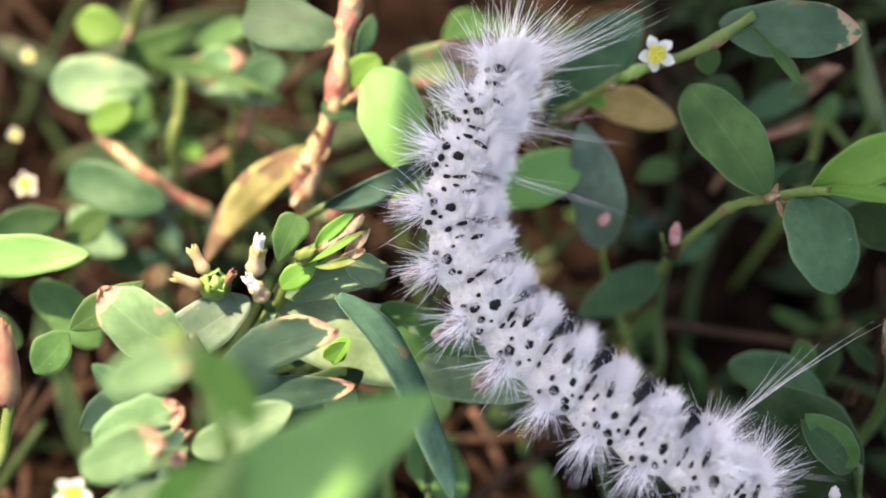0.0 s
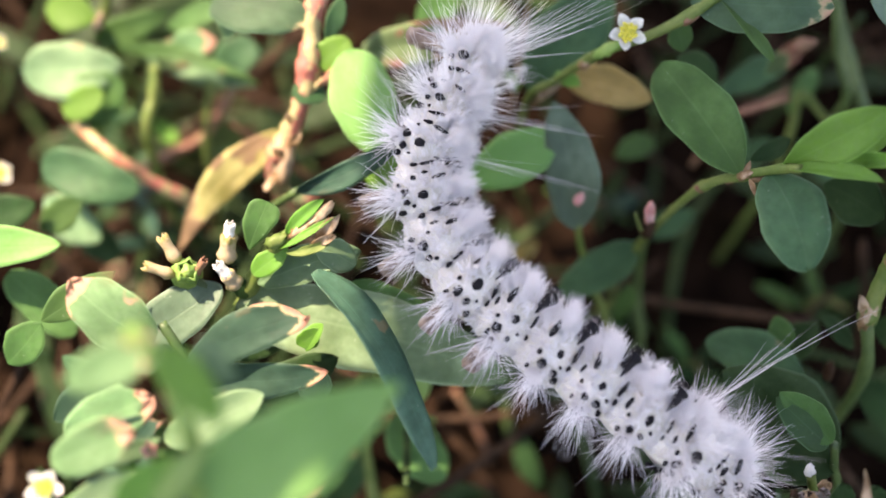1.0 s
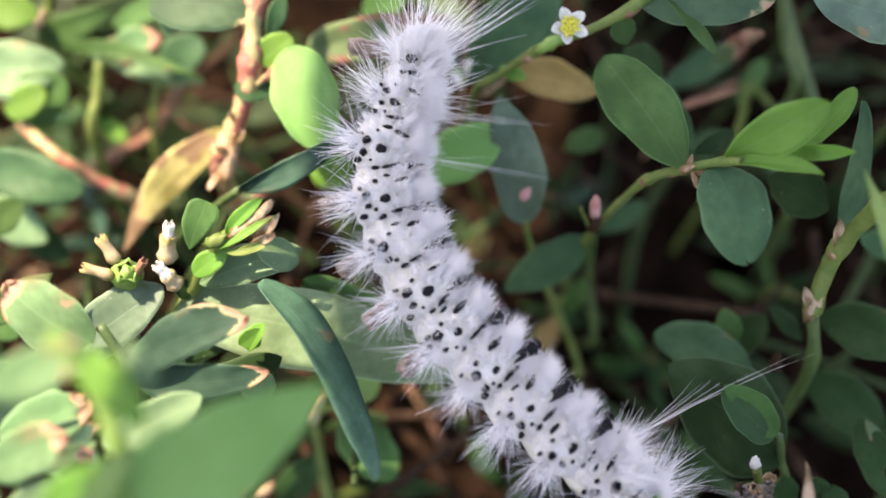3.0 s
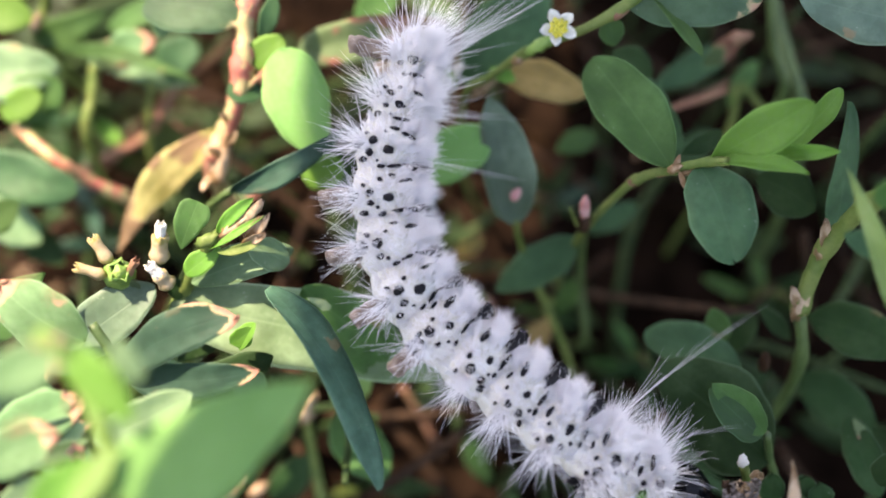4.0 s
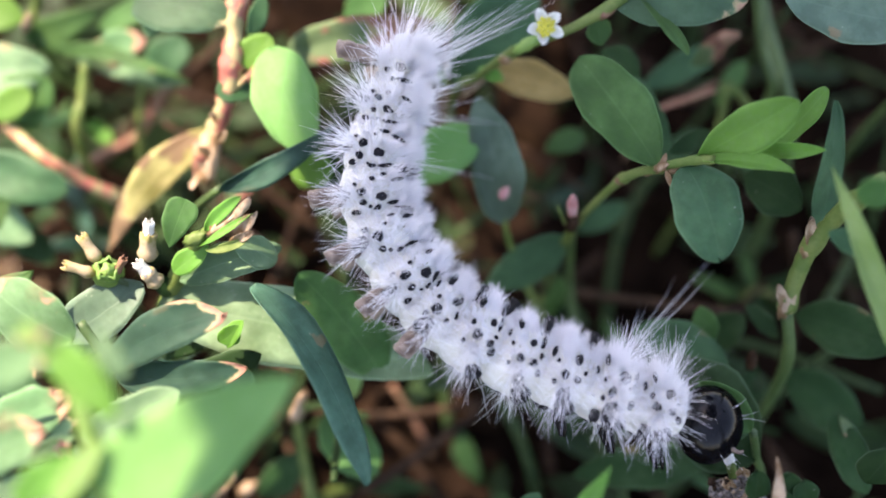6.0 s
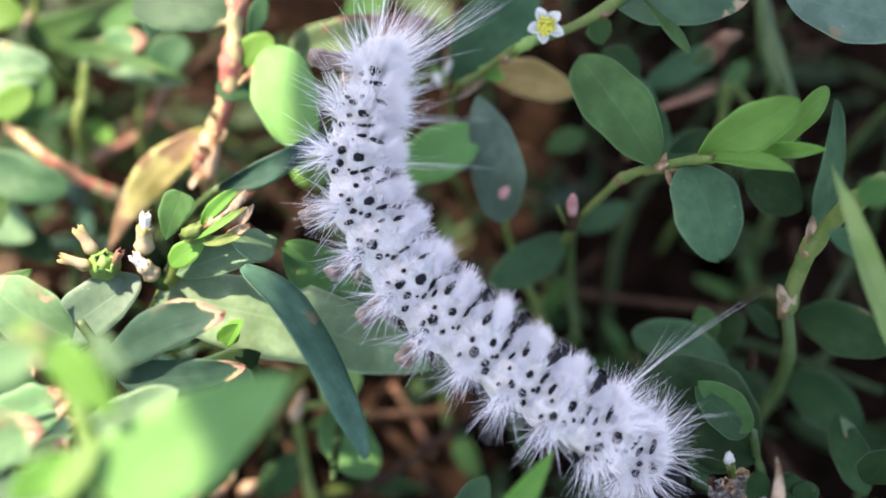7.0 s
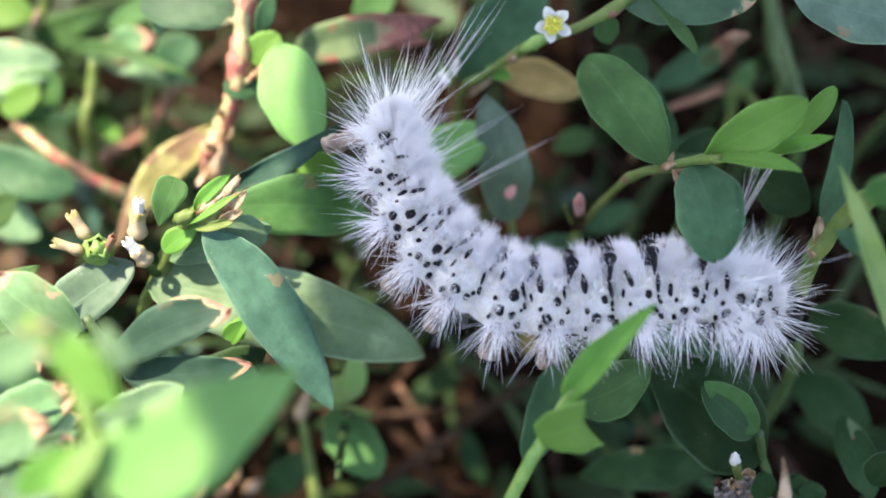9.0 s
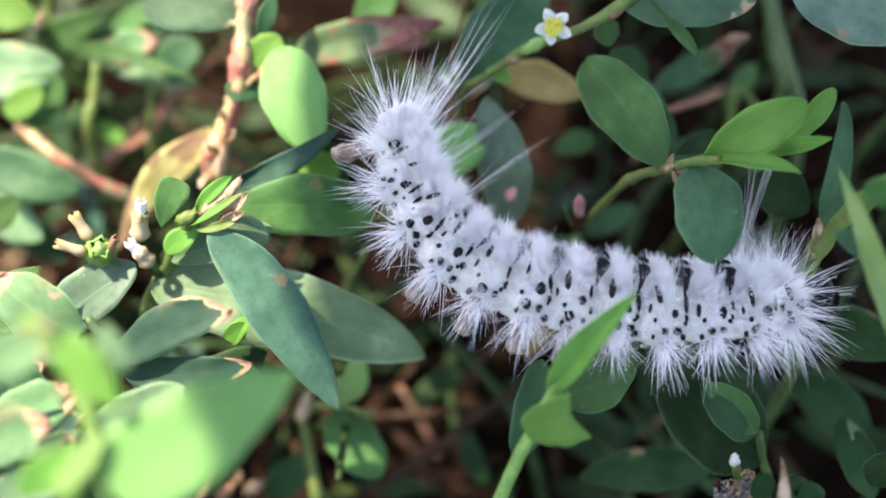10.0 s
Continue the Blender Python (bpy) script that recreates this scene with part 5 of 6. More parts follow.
        coat.append((p * 0.99, way, length, rs.uniform(0.016, 0.03), 0.14 * Vector((rs.gauss(0, 1), rs.gauss(0, 1), 0))))
    warts = [(sgn * a, y, n, ln, sp) for sgn in (1, -1) for a, y, n, ln, sp in
             ((12, -0.1, 150, 1.8, 0.22), (12, -1.35, 120, 1.6, 0.24), (34, -0.2, 140, 1.5, 0.27), (34, -1.45, 90, 1.3, 0.28), (24, 2.05, 60, 0.9, 0.2), (56, -0.2, 130, 1.2, 0.5), (76, -0.3, 100, 1.0, 0.7), (90, 0.5, 100, 1.5, 0.8), (104, 0.0, 80, 1.7, 0.75))]
    for ang, y, count, length, wide in warts:
        at, out = on_ring(i, ang + rs.uniform(-4, 4), y + rs.uniform(-0.25, 0.25))
        for _ in range(count):
            way = (out + Vector((0, -0.12, 0)) + wide * Vector((rs.gauss(0, 1), rs.gauss(0, 0.7), rs.gauss(0, 1)))).normalized()
            if way.dot(out) < 0.12:
                continue
            root = at + 0.34 * Vector((rs.uniform(-1, 1), 1.3 * rs.uniform(-1, 1), rs.uniform(-1, 1)))
            ln = length * rs.uniform(0.45, 1.1)
            mids = [root + way * ln * f for f in (0.0, 0.35, 0.7)]
            if way.dot(out) < 0.9 and any(covers(math.degrees(math.atan2(q.x, q.z)), q.y) for q in mids):
                continue
            coat.append((root * 0.97, way, ln, rs.uniform(0.015, 0.028), 0.15 * Vector((rs.gauss(0, 1), rs.gauss(0, 1), rs.gauss(-0.3, 0.6)))))
    if i <= 1:
        for _ in range(260 if i == 0 else 150):
            at, out = on_ring(i, rs.uniform(-112, 112), rs.uniform(-2.2, 1.6))
            way = (out + Vector((0, -0.75 if i == 0 else -0.35, 0)) + 0.24 * Vector((rs.gauss(0, 1), rs.gauss(0, 1), rs.gauss(0, 1)))).normalized()
            coat.append((at * 0.97, way, rs.uniform(1.8, 4.6) * (1.0 if i == 0 else 0.75), rs.uniform(0.012, 0.02), 0.12 * Vector((rs.gauss(0, 1), rs.gauss(0, 1), rs.gauss(0, 1)))))
    hv, hf = hair_mesh(coat)
    mesh_object("hair_coat", hv, hf, HAIR, seg, smooth=False, label="dense short white hair")
    front, rear = i >= 10, i <= 1
    # black wedge tufts along the back
    if 2 <= i <= 9:
        dark = tuft(i, 0, 1.3, 70, 1.5, 0.1, 0.045, rs, (0, -0.1, 0), 0.05, 0.24)
        for sgn in (1, -1):
            dark += tuft(i, sgn * 9, 1.3, 60, 1.3, 0.06, 0.045, rs, (0, -0.1, 0), 0.04, 0.22)
        hv, hf = hair_mesh(dark)
        mesh_object("back_tuft", hv, hf, HAIR_DARK, seg, smooth=False, label="short black hair tuft")
        for sgn in (1, -1):
            verts, faces = wedge_mark(i, sgn, rs)
            mesh_object("back_mark", verts, faces, INK, seg, label="black wedge-shaped mark")
    # white bristle tufts on the flanks
    for sgn in (1, -1):
        ln = 4.4 if front else 2.9 if i == 0 else 4.1
        for ang, count, length, spread in ((104, 60 if rear else 85 if i == 11 else 95, ln, 0.46), (118, 40, ln * 0.8, 0.5), (132, 18, 2.4, 0.5)):
            st = tuft(i, sgn * ang, 0.2, count, length, spread, 0.02, rs, (0, 0.2 if front else (-0.4 if rear else 0), 0))
            hv, hf = hair_mesh(st)
            mesh_object("hair_tuft", hv, hf, HAIR, seg, smooth=False, label="spreading white bristle tuft")
    if rear:
        for ang in (-70, -35, 0, 35, 70):
            st = tuft(i, ang, -1.2, 20 if i == 0 else 14, 6.4 if i == 0 else 4.4, 0.2, 0.02, rs, (0, -0.9 if i == 0 else -0.4, 0.1), 0.06)
            hv, hf = hair_mesh(st)
            mesh_object("hair_tuft", hv, hf, HAIR, seg, smooth=False, label="long white tail bristles")
    if i <= 2:
        for ang in ((-34, -12), (-62, 62), (-66, 66))[i]:
            st = tuft(i, ang, 0, (9, 9, 7)[i], (12.5, 11.0, 12.5)[i], (0.07, 0.08, 0.05)[i], 0.02, rs, (0, (-0.9, -0.35, -0.1)[i], 0), 0.07, 0.12)
            hv, hf = hair_mesh(st)
            mesh_object("hair_pencil", hv, hf, HAIR, seg, smooth=False, label="very long white hair pencil")
    if front:
        for ang in (-75, -38, 0, 38, 75):
            st = tuft(i, ang, 0.4, 85 if i == 11 else 95, 4.4 if i == 11 else 3.7, 0.34, 0.018, rs, (0, -0.16 if i == 11 and abs(ang) < 60 else 0.14, 0), 0.16)
            hv, hf = hair_mesh(st)
            mesh_object("hair_tuft", hv, hf, HAIR, seg, smooth=False, label="long white bristles behind the head")
    if i == 10:
        for sgn in (1, -1):
            st = tuft(i, sgn * 40, 0.2, 2 if sgn > 0 else 7, 12.0 if sgn > 0 else 16.5, 0.03, 0.023, rs, (-0.1, 0.45, 0.1), 0.2, 0.1)
            hv, hf = hair_mesh(st)
            mesh_object("hair_pencil", hv, hf, HAIR, seg, smooth=False, label="very long white hair pencil")
    # legs
    if i in (0, 3, 4, 5, 6):
        for sgn in (1, -1):
            line = [(sgn * 1.2, 0, -1.3), (sgn * 2.0, 0.1, -2.3), (sgn * 2.5, 0.1, -3.2), (sgn * 2.6, 0.15, -3.7)]
            v, f = tube_mesh(line, 0.75, 0.6, sides=10, per=3, rough=0.15, seed=i)
            mesh_object("proleg", v, f, PROLEG, seg, label="stubby brownish proleg")
    if i >= 9:
        for sgn in (1, -1):
            line = [(sgn * 1.2, 0.2, -1.6), (sgn * 1.7, 0.5, -2.5), (sgn * 1.4, 1.0, -3.3), (sgn * 1.15, 1.2, -3.8)]
            v, f = tube_mesh(line, 0.42, 0.12, sides=8, per=3, rough=0.05, seed=i)
            mesh_object("leg", v, f, HEAD, seg, label="short glossy black leg")
    return seg


def build_head(animal):
    verts, faces = blob_mesh(2.7, 2.8, 2.3, 1, 0.0, 32, 22)
    shaped = []
    for x, z, y in verts:
        z = -z
        crease = 0.2 * math.exp(-(x / 0.3) ** 2) * max(0.0, min(1.0, 0.5 + y / 2)) * max(0.0, min(1.0, (z + 1.2) / 1.5))
        cheek = 1 + 0.05 * math.exp(-((abs(x) - 1.4) / 0.8) ** 2)
        shaped.append((x * (1 - 0.06 * max(0.0, -z)), (y - crease) * cheek, z))
    head = mesh_object("head", shaped, faces, HEAD, animal, label="round glossy black head")
    v, f = blob_mesh(0.8, 0.35, 0.4, 4, 0.06, 12, 6)
    mesh_object("mouthpart", [(x, y + 1.55, z - 1.5) for x, y, z in v], f, PROLEG, head, label="pale mouthparts")
    for sgn in (1, -1):
        v, f = tube_mesh([(sgn * 1.2, 1.3, -1.3), (sgn * 1.45, 1.9, -1.6), (sgn * 1.4, 2.3, -1.5)], 0.2, 0.1, sides=6, per=3)
        mesh_object("antenna", v, f, PROLEG, head)
    rs = random.Random(77)
    strands = []
    for _ in range(13):
        a, b = rs.uniform(0, 6.28), rs.uniform(-0.2, 0.9)
        w = Vector((math.cos(a) * math.cos(b), 0.5 + math.sin(b), math.sin(a) * math.cos(b))).normalized()
        strands.append((Vector((w.x * 2.5, w.y * 2.0, w.z * 2.6)), w, rs.uniform(0.8, 2.2), 0.018, 0.15 * Vector((rs.gauss(0, 1), 0, rs.gauss(0, 1)))))
    hv, hf = hair_mesh(strands)
    mesh_object("bristles", hv, hf, HAIR, head, smooth=False, label="sparse white head bristles")
    return head


caterpillar = tagged(new("caterpillar"), "white hairy caterpillar with black spots and glossy black head", "caterpillar")
segments = [build_segment(i, caterpillar) for i in range(SEGMENTS)]
head = build_head(caterpillar)
poses = {ob: [] for ob in (*segments, head)}


HEIGHT, SLOPE = 43.5, 0.3  # the body lies on a gentle slope of leaves: height at y = 0 and rise


def bend(t, roll_tail, roll_head, tuck, *points):
    """The body's line at t seconds from tail to head; the rolls lean its back to the left of its way, tuck bows the head down."""
    drop = [0.0] * (len(points) - 3) + [-0.6 * tuck, -2.2 * tuck, -5.0 * tuck]
    line = smooth_line([(x, y, HEIGHT + SLOPE * y + d) for (x, y), d in zip(points, drop)], 12)
    run = [0.0]
    for a, b in zip(line, line[1:]):
        run.append(run[-1] + (b - a).length)

    def at(s):
        if s > run[-1]:
            return line[-1] + (line[-1] - line[-4]).normalized() * (s - run[-1])
        s = max(0.0, s)
        for j in range(len(run) - 1):
            if run[j + 1] >= s:
                return line[j].lerp(line[j + 1], (s - run[j]) / max(1e-6, run[j + 1] - run[j]))
        return line[-1]
    step = run[-1] / (SEGMENTS + 0.85)
    for i, ob in enumerate((*segments, head)):
        s = step * (i + 0.5) + ((0.9 if tuck < 0.5 else 0.6) if i == SEGMENTS else 0)
        c = at(s)
        y = (at(s + 1.6) - at(s - 1.6)).normalized()
        left = Vector((0, 0, 1)).cross(y)
        roll = radians(roll_tail + (roll_head - roll_tail) * i / SEGMENTS)
        left.normalize()
        zz = (y.cross(left) * math.cos(roll) + left * math.sin(roll)).normalized()
        m = Matrix((y.cross(zz), y, zz)).transposed().to_4x4()
        poses[ob].append((t, Matrix.Translation(c * MM) @ m))


PRESSED = (4.4, -34.9, 38.7)  # the springing sprig under the body's weight


def motions():
    bend(0.0, 61, 30, 1.0, (-2.7, -1.7), (-4.4, -6.3), (-6.1, -10.8), (-6.4, -14.8), (-4.7, -18.8), (-1.4, -22.6), (3.0, -25.9), (7.3, -28.6), (11.1, -30.5), (14.0, -31.8), (16.4, -32.6))
    bend(0.5, 61, 31, 1.0, (-2.3, -2.4), (-4.1, -6.7), (-6.0, -11.2), (-6.1, -15.1), (-4.2, -19.2), (-0.9, -22.9), (3.4, -26.3), (7.7, -28.8), (11.5, -30.6), (14.0, -31.8), (15.9, -33.1))
    bend(1.0, 60, 33, 1.0, (-2.9, -2.1), (-4.7, -6.4), (-6.5, -10.4), (-6.4, -14.3), (-4.7, -18.2), (-1.1, -21.6), (3.3, -24.8), (7.6, -27.6), (11.3, -30.0), (14.4, -31.5), (16.4, -33.0))
    bend(1.5, 59, 37, 1.0, (-3.0, -2.7), (-4.5, -6.7), (-6.1, -10.7), (-6.0, -14.4), (-3.8, -18.5), (-0.6, -21.9), (2.9, -25.3), (6.8, -28.6), (9.2, -31.1), (11.0, -33.3), (12.7, -35.4))
    bend(2.0, 59, 40, 1.0, (-2.9, -2.7), (-4.1, -6.7), (-5.6, -10.6), (-5.5, -14.9), (-3.3, -19.1), (-0.2, -22.7), (2.9, -26.2), (5.9, -29.7), (7.9, -32.3), (9.6, -34.9), (11.2, -37.1))
    bend(2.5, 58, 37, 1.0, (-3.3, -2.5), (-4.2, -6.5), (-5.6, -10.4), (-5.5, -14.7), (-3.5, -18.9), (-0.7, -22.7), (2.5, -26.3), (5.6, -29.6), (8.3, -32.4), (10.4, -34.9), (12.2, -37.1))
    bend(3.8, 74, 48, 0.7, (-2.2, -2.6), (-3.1, -6.6), (-4.4, -10.8), (-4.5, -14.9), (-3.4, -19.2), (-0.8, -23.0), (3.0, -26.2), (6.6, -29.1), (10.1, -31.2), (13.8, -32.7), (16.7, -33.8))
    bend(4.0, 74, 48, 0.7, (-2.4, -2.5), (-3.3, -6.6), (-4.5, -10.8), (-4.6, -14.9), (-3.6, -19.2), (-0.9, -23.0), (2.9, -26.2), (6.5, -29.1), (9.8, -31.2), (13.3, -32.7), (16.5, -33.8))
    bend(4.5, 73, 48, 0.7, (-2.5, -2.7), (-3.4, -6.8), (-4.5, -10.8), (-4.5, -14.9), (-3.4, -19.1), (-0.7, -22.9), (3.0, -26.0), (6.5, -28.7), (10.3, -31.1), (14.4, -32.7), (17.3, -33.9))
    bend(5.0, 74, 49, 0.7, (-2.3, -2.8), (-3.3, -6.9), (-4.4, -11.1), (-4.5, -15.3), (-3.3, -19.4), (-0.3, -23.2), (3.3, -26.5), (6.9, -29.3), (10.8, -31.8), (14.5, -33.6), (17.4, -34.5))
    bend(5.2, 75, 67, 0.2, (-2.0, -3.0), (-3.0, -6.9), (-4.0, -11.1), (-4.1, -15.2), (-2.9, -19.5), (0.2, -23.4), (3.7, -26.2), (7.7, -28.8), (11.6, -30.7), (14.8, -32.3), (17.0, -33.6))
    bend(5.3, 75, 92, -0.4, (-1.7, -3.2), (-2.8, -7.1), (-3.9, -11.3), (-3.9, -15.4), (-2.8, -19.6), (0.3, -23.5), (4.3, -25.8), (8.6, -27.5), (12.3, -28.6), (15.3, -29.4), (17.5, -30.3))
    bend(5.5, 75, 102, -0.5, (-2.4, -3.2), (-3.4, -7.3), (-4.6, -11.3), (-4.7, -15.6), (-3.6, -19.3), (-0.5, -22.2), (3.6, -23.5), (8.2, -23.7), (12.5, -23.2), (16.0, -22.7), (18.7, -22.7))
    bend(5.6, 75, 99, -0.4, (-2.3, -3.2), (-3.4, -7.3), (-4.6, -11.3), (-4.7, -15.6), (-3.5, -19.3), (-0.4, -22.4), (3.6, -23.8), (8.2, -24.2), (12.5, -24.1), (16.2, -24.0), (19.2, -24.1))
    bend(6.8, 71, 48, 0.8, (-3.0, -3.1), (-4.0, -6.9), (-4.9, -10.9), (-4.2, -14.9), (-2.1, -18.5), (0.7, -21.9), (4.2, -24.7), (7.8, -27.3), (11.3, -29.5), (14.8, -31.0), (17.6, -32.4))
    bend(7.0, 71, 46, 0.9, (-4.3, -3.5), (-5.0, -7.4), (-5.7, -11.2), (-5.1, -15.0), (-2.9, -18.8), (-0.1, -22.0), (3.5, -24.7), (7.0, -27.3), (10.7, -29.6), (13.6, -31.1), (16.0, -32.9))
    bend(7.2, 65, 46, 0.4, (-4.9, -4.3), (-5.3, -7.8), (-5.1, -11.6), (-3.8, -15.5), (-1.6, -19.1), (2.0, -21.9), (6.1, -23.9), (10.5, -25.0), (14.1, -26.2), (16.2, -28.4), (17.1, -30.6))
    bend(7.3, 64, 49, 0.3, (-4.9, -4.6), (-4.6, -8.2), (-3.7, -11.8), (-2.8, -15.8), (-0.8, -19.3), (2.9, -21.9), (6.9, -23.2), (11.0, -23.9), (14.4, -24.8), (16.5, -27.3), (17.3, -30.5))
    bend(7.5, 62, 50, 0.3, (-5.2, -5.2), (-4.6, -8.6), (-3.5, -12.2), (-2.3, -15.8), (-0.1, -19.3), (3.6, -21.6), (7.6, -22.8), (11.6, -23.7), (14.9, -25.1), (17.0, -27.8), (17.8, -30.9))
    bend(7.6, 51, 30, 1.0, (-5.0, -6.2), (-4.3, -9.2), (-3.4, -12.4), (-1.7, -15.8), (1.1, -18.2), (4.9, -19.7), (8.9, -20.2), (13.0, -20.3), (17.2, -20.7), (20.9, -21.6), (23.4, -23.1))
    bend(7.7, 48, 28, 1.0, (-4.3, -7.8), (-3.6, -10.8), (-2.7, -14.0), (-0.9, -16.9), (2.2, -18.5), (6.2, -19.3), (10.5, -19.4), (14.6, -19.3), (18.4, -19.6), (21.8, -20.4), (24.8, -21.4))
    bend(7.8, 47, 26, 1.0, (-4.1, -7.7), (-3.7, -10.9), (-2.7, -14.1), (-0.7, -17.2), (2.2, -19.0), (5.8, -19.2), (9.7, -18.2), (13.5, -17.3), (17.3, -17.0), (20.9, -17.8), (23.6, -18.3))
    bend(8.0, 47, 26, 1.0, (-4.2, -7.7), (-3.7, -10.9), (-2.7, -14.2), (-0.7, -17.5), (2.5, -19.5), (6.2, -19.9), (10.1, -19.0), (13.7, -17.9), (17.5, -17.5), (20.9, -18.0), (23.4, -18.4))
    bend(8.3, 48, 26, 1.0, (-4.5, -7.6), (-4.0, -10.8), (-3.0, -14.0), (-1.3, -17.2), (1.7, -20.0), (5.2, -21.1), (9.2, -20.7), (13.1, -19.3), (16.9, -18.8), (20.4, -19.5), (22.7, -20.2))
    bend(8.5, 48, 26, 1.0, (-4.3, -7.9), (-3.7, -10.9), (-2.6, -14.1), (-1.0, -17.2), (2.0, -20.1), (5.5, -21.7), (9.5, -21.5), (13.4, -20.2), (17.1, -19.7), (20.7, -20.1), (22.9, -20.7))
    bend(9.0, 49, 28, 1.0, (-4.2, -8.3), (-3.7, -11.3), (-2.7, -14.3), (-0.8, -17.4), (2.3, -20.1), (5.9, -21.3), (10.2, -21.3), (14.2, -20.7), (18.3, -20.4), (21.9, -20.6), (24.8, -20.6))
    bend(9.5, 50, 27, 0.8, (-3.9, -9.0), (-3.1, -12.0), (-1.8, -15.2), (0.2, -17.9), (3.0, -19.9), (6.6, -20.9), (10.6, -21.3), (14.5, -21.6), (18.5, -21.5), (22.7, -21.1), (27.3, -19.5))
    bend(10.0, 49, 27, 0.9, (-3.6, -8.8), (-3.0, -11.8), (-1.6, -14.9), (0.6, -17.7), (3.5, -19.6), (7.1, -20.7), (11.1, -21.5), (15.0, -21.9), (19.0, -21.6), (22.9, -20.9), (27.2, -19.2))
    for ob, rows in poses.items():
        walk(ob, rows)
    walk(springing_sprig, [
        (0.0, sway((4.5, -43.5, 36.2), 0)),
        (1.0, sway((4.5, -43.3, 36.3), 0)),
        (1.5, sway((4.5, -42.5, 36.6), 0)),
        (2.5, sway((4.8, -42.3, 36.8), 0)),
        (4.5, sway((5.0, -42.3, 36.8), 0)),
        (5.5, sway((5.5, -41.3, 37.2), 0)),
        (6.8, sway((0.2, -41.0, 36.6), 0)),
        (7.0, sway((0.4, -40.0, 36.7), 0)),
        (7.1, sway((2.2, -38.2, 37.5), 0)),
        (7.2, sway((4.0, -35.5, 38.5), 0)),
        (7.3, sway((4.3, -35.0, 38.7), 0)),
        (7.5, sway(PRESSED, 0)),
        (7.6, sway((6.6, -32.6, 38.9), -6.0)),
        (7.7, sway((8.5, -31.7, 39.3), -5.1)),
        (7.8, sway((7.6, -30.3, 39.9), -3.6)),
        (8.0, sway((8.1, -31.3, 39.5), -3.6)),
        (8.3, sway((8.5, -32.1, 38.9), -1.6)),
        (8.5, sway((9.1, -31.8, 38.9), -3.4)),
        (9.0, sway((6.8, -31.5, 39.4), 0.0)),
        (9.5, sway((6.3, -31.1, 39.5), 1.9)),
        (10.0, sway((6.0, -31.2, 39.8), 2.4)),
    ])
    # the sprig's leaves lie pressed down under the body until it lets go of them
    down, free = sway(PRESSED, 0).inverted(), Matrix.Translation(-Vector((6.8, -31.5, 39.4)) * MM)
    for ob, low, high in (
            (young_leaf, ((5.3, -33.3, 40.0), (9.9, -29.3, 43.0), 20), ((7.8, -29.8, 40.7), (13.2, -25.0, 45.7), -25)),
            (long_leaf, ((3.5, -34.2, 37.0), (7.9, -27.3, 38.0), 0), ((5.6, -32.5, 35.6), (7.8, -25.9, 36.5), 10)),
            (oval_leaf, ((6.1, -33.7, 38.0), (12.9, -29.8, 38.5), 0), ((8.5, -29.2, 37.7), (14.4, -25.8, 36.0), 0))):
        walk(ob, [(t, down @ aim(*low)) for t in (0.0, 7.5)] + [(t, free @ aim(*high)) for t in (7.7, 10.0)])
    walk(bitten_leaf, [
        (0.0, down @ aim((3.8, -34.6, 39.0), (0.4, -34.5, 40.5))),
        (7.5, down @ aim((3.8, -34.6, 39.0), (0.4, -34.5, 40.5))),
        (7.57, free @ aim((6.0, -31.8, 39.8), (4.4, -28.9, 41.2))),
        (7.63, free @ aim((6.0, -31.8, 39.8), (7.9, -29.0, 41.4))),
        (7.7, free @ aim((6.0, -31.8, 39.8), (9.5, -31.3, 41.7), 10)),
        (10.0, free @ aim((6.0, -31.8, 39.8), (9.5, -31.3, 41.7), 10)),
    ])
    # leaves of the near sprig that the head nudges
    at = Matrix.Translation(-right_sprig.matrix_basis.translation)
    for ob, base, before, after, roll in (
            (tip_leaf, (22.0, -12.5, 42.7), (26.0, -13.9, 45.5), (26.0, -13.1, 45.8), 20),
            (hanging_leaf, (17.6, -12.5, 41.1), (18.9, -20.4, 42.3), (18.3, -20.6, 42.2), 6)):
        walk(ob, [(t, at @ aim(base, before, roll)) for t in (0.0, 7.5)] + [(t, at @ aim(base, after, roll)) for t in (8.0, 10.0)])
    walk(left_sprig, [
        (0.0, pose(-0.02150, -0.01677, 0.02749)),
        (5.0, pose(-0.02150, -0.01677, 0.02749)),
        (5.5, pose(-0.02150, -0.01677, 0.02749)),
        (6.8, pose(-0.02158, -0.01658, 0.02757)),
        (7.0, pose(-0.02170, -0.01640, 0.02766)),
        (7.3, pose(-0.02183, -0.01632, 0.02770)),
        (7.5, pose(-0.02203, -0.01610, 0.02780)),
        (7.6, pose(-0.02249, -0.01572, 0.02798)),
        (7.7, pose(-0.02273, -0.01561, 0.02803)),
        (8.0, pose(-0.02269, -0.01561, 0.02803)),
        (9.0, pose(-0.02265, -0.01565, 0.02801)),
        (10.0, pose(-0.02261, -0.01565, 0.02801)),
    ])
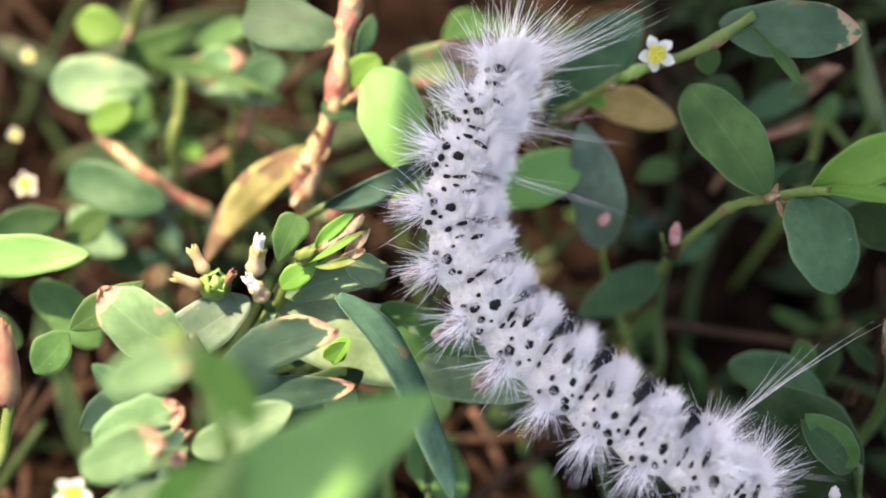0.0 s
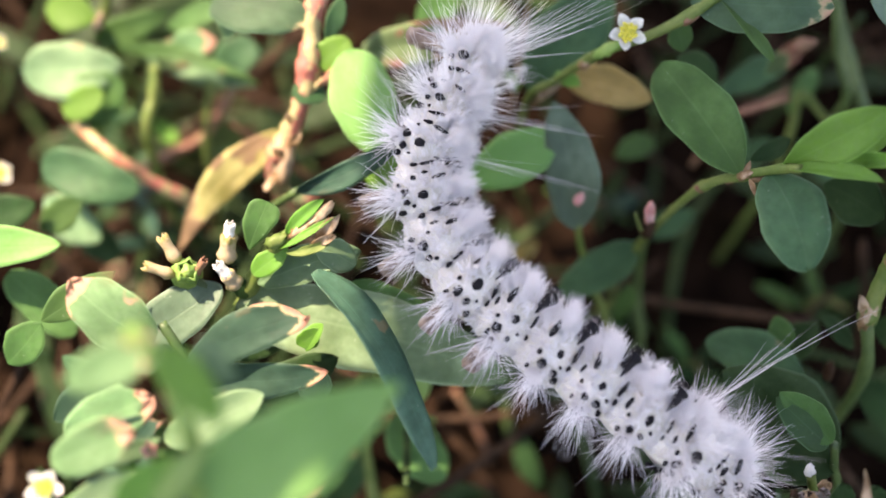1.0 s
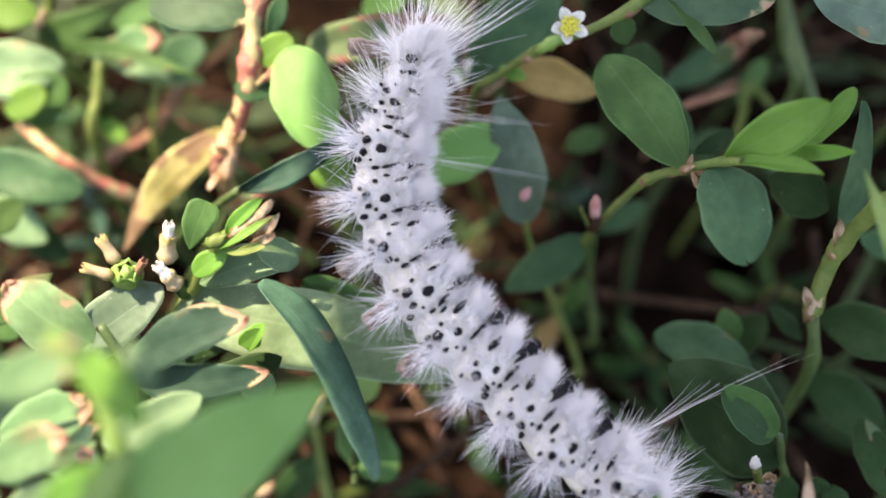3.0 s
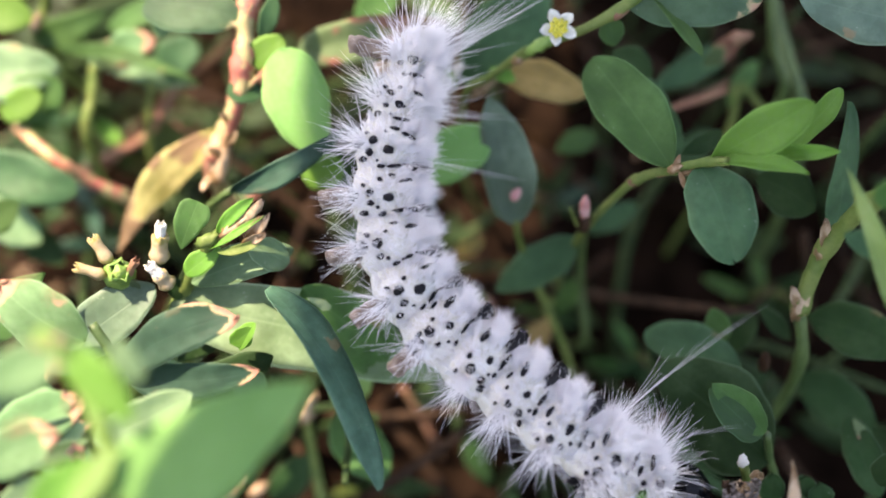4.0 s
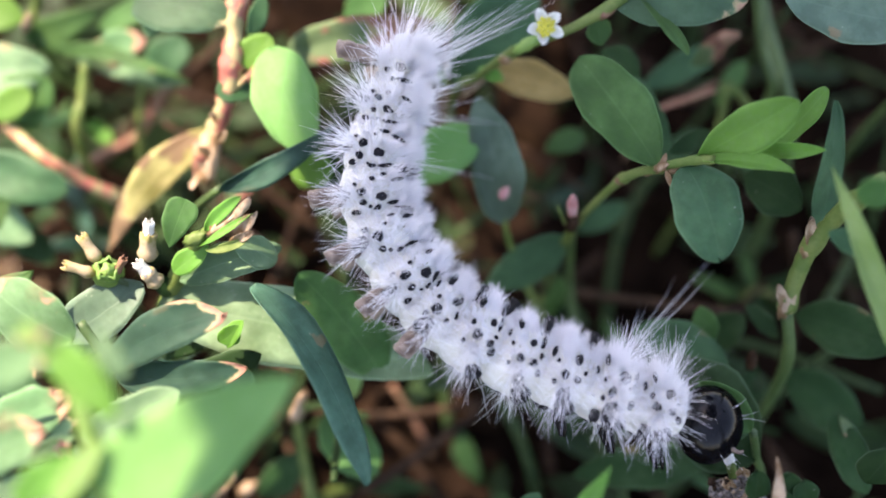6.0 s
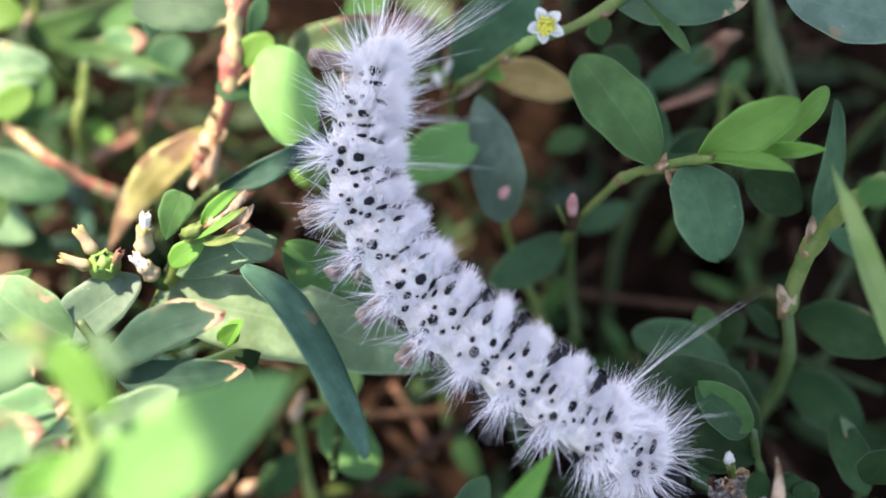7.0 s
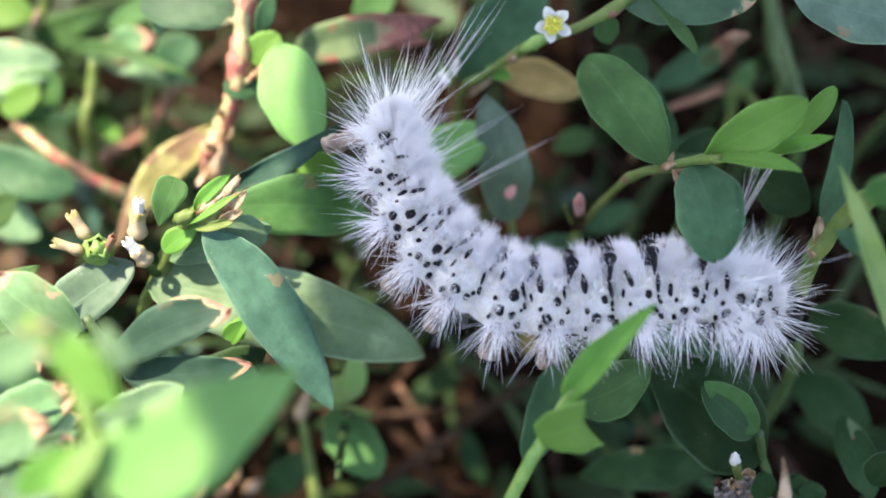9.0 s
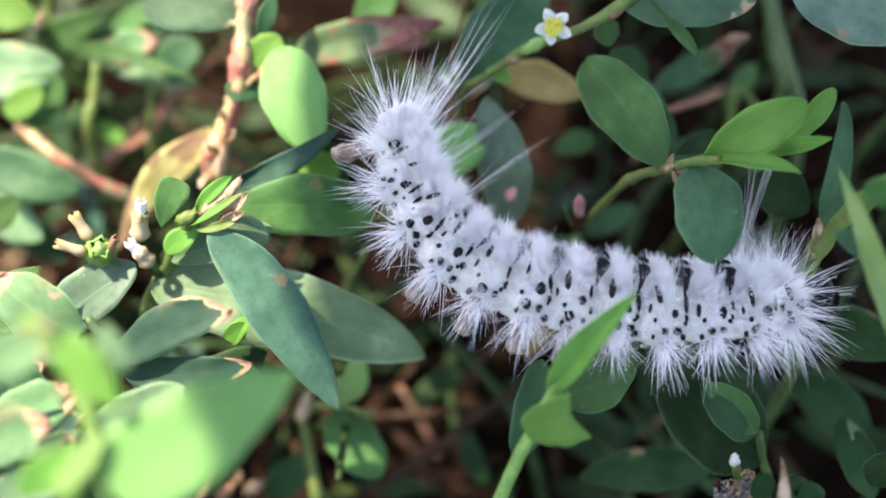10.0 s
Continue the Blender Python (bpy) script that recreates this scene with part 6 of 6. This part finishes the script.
    walk(turning_leaf, [
        (0.0, aim((9.7, -2.0, 6.8), (16.4, -6.5, 1.2), 0)),
        (0.5, aim((9.7, -1.9, 6.8), (16.1, -6.4, 1.2), 0)),
        (1.0, aim((9.5, -1.4, 6.8), (15.6, -6.1, 1.3), 0)),
        (1.5, aim((9.4, -1.2, 6.6), (15.6, -5.7, 1.3), 0)),
        (2.0, aim((9.4, -0.7, 6.0), (15.5, -5.3, 0.7), 0)),
        (2.5, aim((9.6, -0.7, 6.1), (15.9, -5.3, 0.8), 0)),
        (4.0, aim((10.6, -1.9, 6.6), (17.3, -6.9, 1.1), 0)),
        (4.5, aim((10.8, -1.8, 6.8), (17.8, -7.1, 1.1), 0)),
        (5.0, aim((11.4, -1.8, 7.0), (18.1, -7.3, 1.3), 0)),
        (5.5, aim((11.3, -1.4, 7.2), (17.5, -7.7, 1.1), 0)),
        (6.8, aim((11.0, -0.1, 7.7), (17.0, -5.6, 1.9), 0)),
        (7.0, aim((10.5, 0.5, 7.9), (17.4, -5.2, 2.1), 0)),
        (7.3, aim((11.6, 0.5, 7.9), (19.7, -4.3, 2.4), 0)),
        (7.5, aim((10.0, 1.8, 8.5), (19.3, -2.4, 3.3), 0)),
        (7.6, aim((9.0, 2.2, 8.7), (18.7, -0.2, 4.3), 0)),
        (7.7, aim((8.0, 1.8, 8.5), (17.3, 1.9, 5.3), 0)),
        (8.0, aim((7.8, 2.2, 8.7), (17.0, 2.4, 5.5), 0)),
        (8.5, aim((7.2, 2.1, 8.5), (16.5, 2.5, 5.3), 0)),
        (9.0, aim((7.1, 2.0, 8.7), (16.5, 2.8, 5.7), 0)),
        (9.5, aim((7.2, 2.1, 8.8), (16.8, 2.7, 5.7), 0)),
        (10.0, aim((7.4, 2.0, 9.0), (16.8, 2.7, 6.0), 0)),
    ])
    walk(swinging_leaf, [
        (0.0, aim((6.9, -3.0, 10.8), (14.8, -16.1, 8.7), -62)),
        (0.5, aim((6.9, -2.8, 10.8), (14.6, -16.1, 8.8), -62)),
        (1.0, aim((7.2, -2.3, 10.9), (15.6, -15.7, 9.0), -62)),
        (1.5, aim((7.1, -2.2, 10.5), (15.9, -15.6, 8.9), -62)),
        (2.0, aim((7.2, -2.0, 9.8), (15.7, -15.7, 8.0), -62)),
        (2.5, aim((7.1, -2.2, 9.8), (15.7, -16.3, 7.9), -62)),
        (4.0, aim((8.7, -3.4, 10.3), (16.6, -17.2, 8.5), -62)),
        (4.5, aim((8.9, -3.5, 10.4), (17.1, -17.3, 8.6), -62)),
        (5.0, aim((9.4, -3.8, 10.5), (17.7, -17.5, 8.8), -62)),
        (5.5, aim((8.8, -3.6, 10.6), (16.7, -17.5, 8.7), -62)),
        (6.8, aim((8.3, -3.2, 10.7), (16.5, -15.8, 9.3), -62)),
        (7.0, aim((8.1, -2.7, 10.9), (16.6, -15.6, 9.4), -62)),
        (7.3, aim((9.1, -2.6, 10.9), (18.6, -14.3, 6.3), -52)),
        (7.5, aim((7.5, -2.0, 11.1), (16.8, -13.3, 6.8), -28)),
        (7.6, aim((6.9, -1.7, 11.2), (14.8, -11.6, 3.3), -22)),
        (7.7, aim((6.3, -1.6, 11.3), (13.7, -11.3, 3.4), -16)),
        (8.0, aim((6.2, -1.3, 11.5), (13.8, -10.8, 3.6), -16)),
        (8.5, aim((5.8, -1.2, 11.3), (13.6, -10.7, 3.4), -16)),
        (9.0, aim((5.9, -1.3, 11.5), (13.6, -10.7, 3.7), -16)),
        (9.5, aim((6.1, -1.4, 11.6), (13.8, -10.7, 3.7), -16)),
        (10.0, aim((6.2, -1.4, 11.9), (13.9, -10.7, 4.1), -16)),
    ])
    # The unseen weed tips so its shade slides off the large near leaf.
    walk(unseen_shade_weed, [
        (0.0, pose(-0.078, -0.026, 0, 0, 0.0, 0)),
        (1.0, pose(-0.078, -0.026, 0, 0, 0.3, 0)),
        (2.5, pose(-0.078, -0.026, 0, 0, 0.9, 0)),
        (3.8, pose(-0.078, -0.026, 0, 0, 4.2, 0)),
        (4.5, pose(-0.078, -0.026, 0, 0, 5.0, 0)),
        (5.5, pose(-0.078, -0.026, 0, 0, 6.4, 0)),
        (6.8, pose(-0.078, -0.026, 0, 0, 7.6, 0)),
        (7.5, pose(-0.078, -0.026, 0, 0, 7.8, 0)),
        (9.0, pose(-0.078, -0.026, 0, 0, 7.6, 0)),
        (10.0, pose(-0.078, -0.026, 0, 0, 7.8, 0)),
    ])


motions()
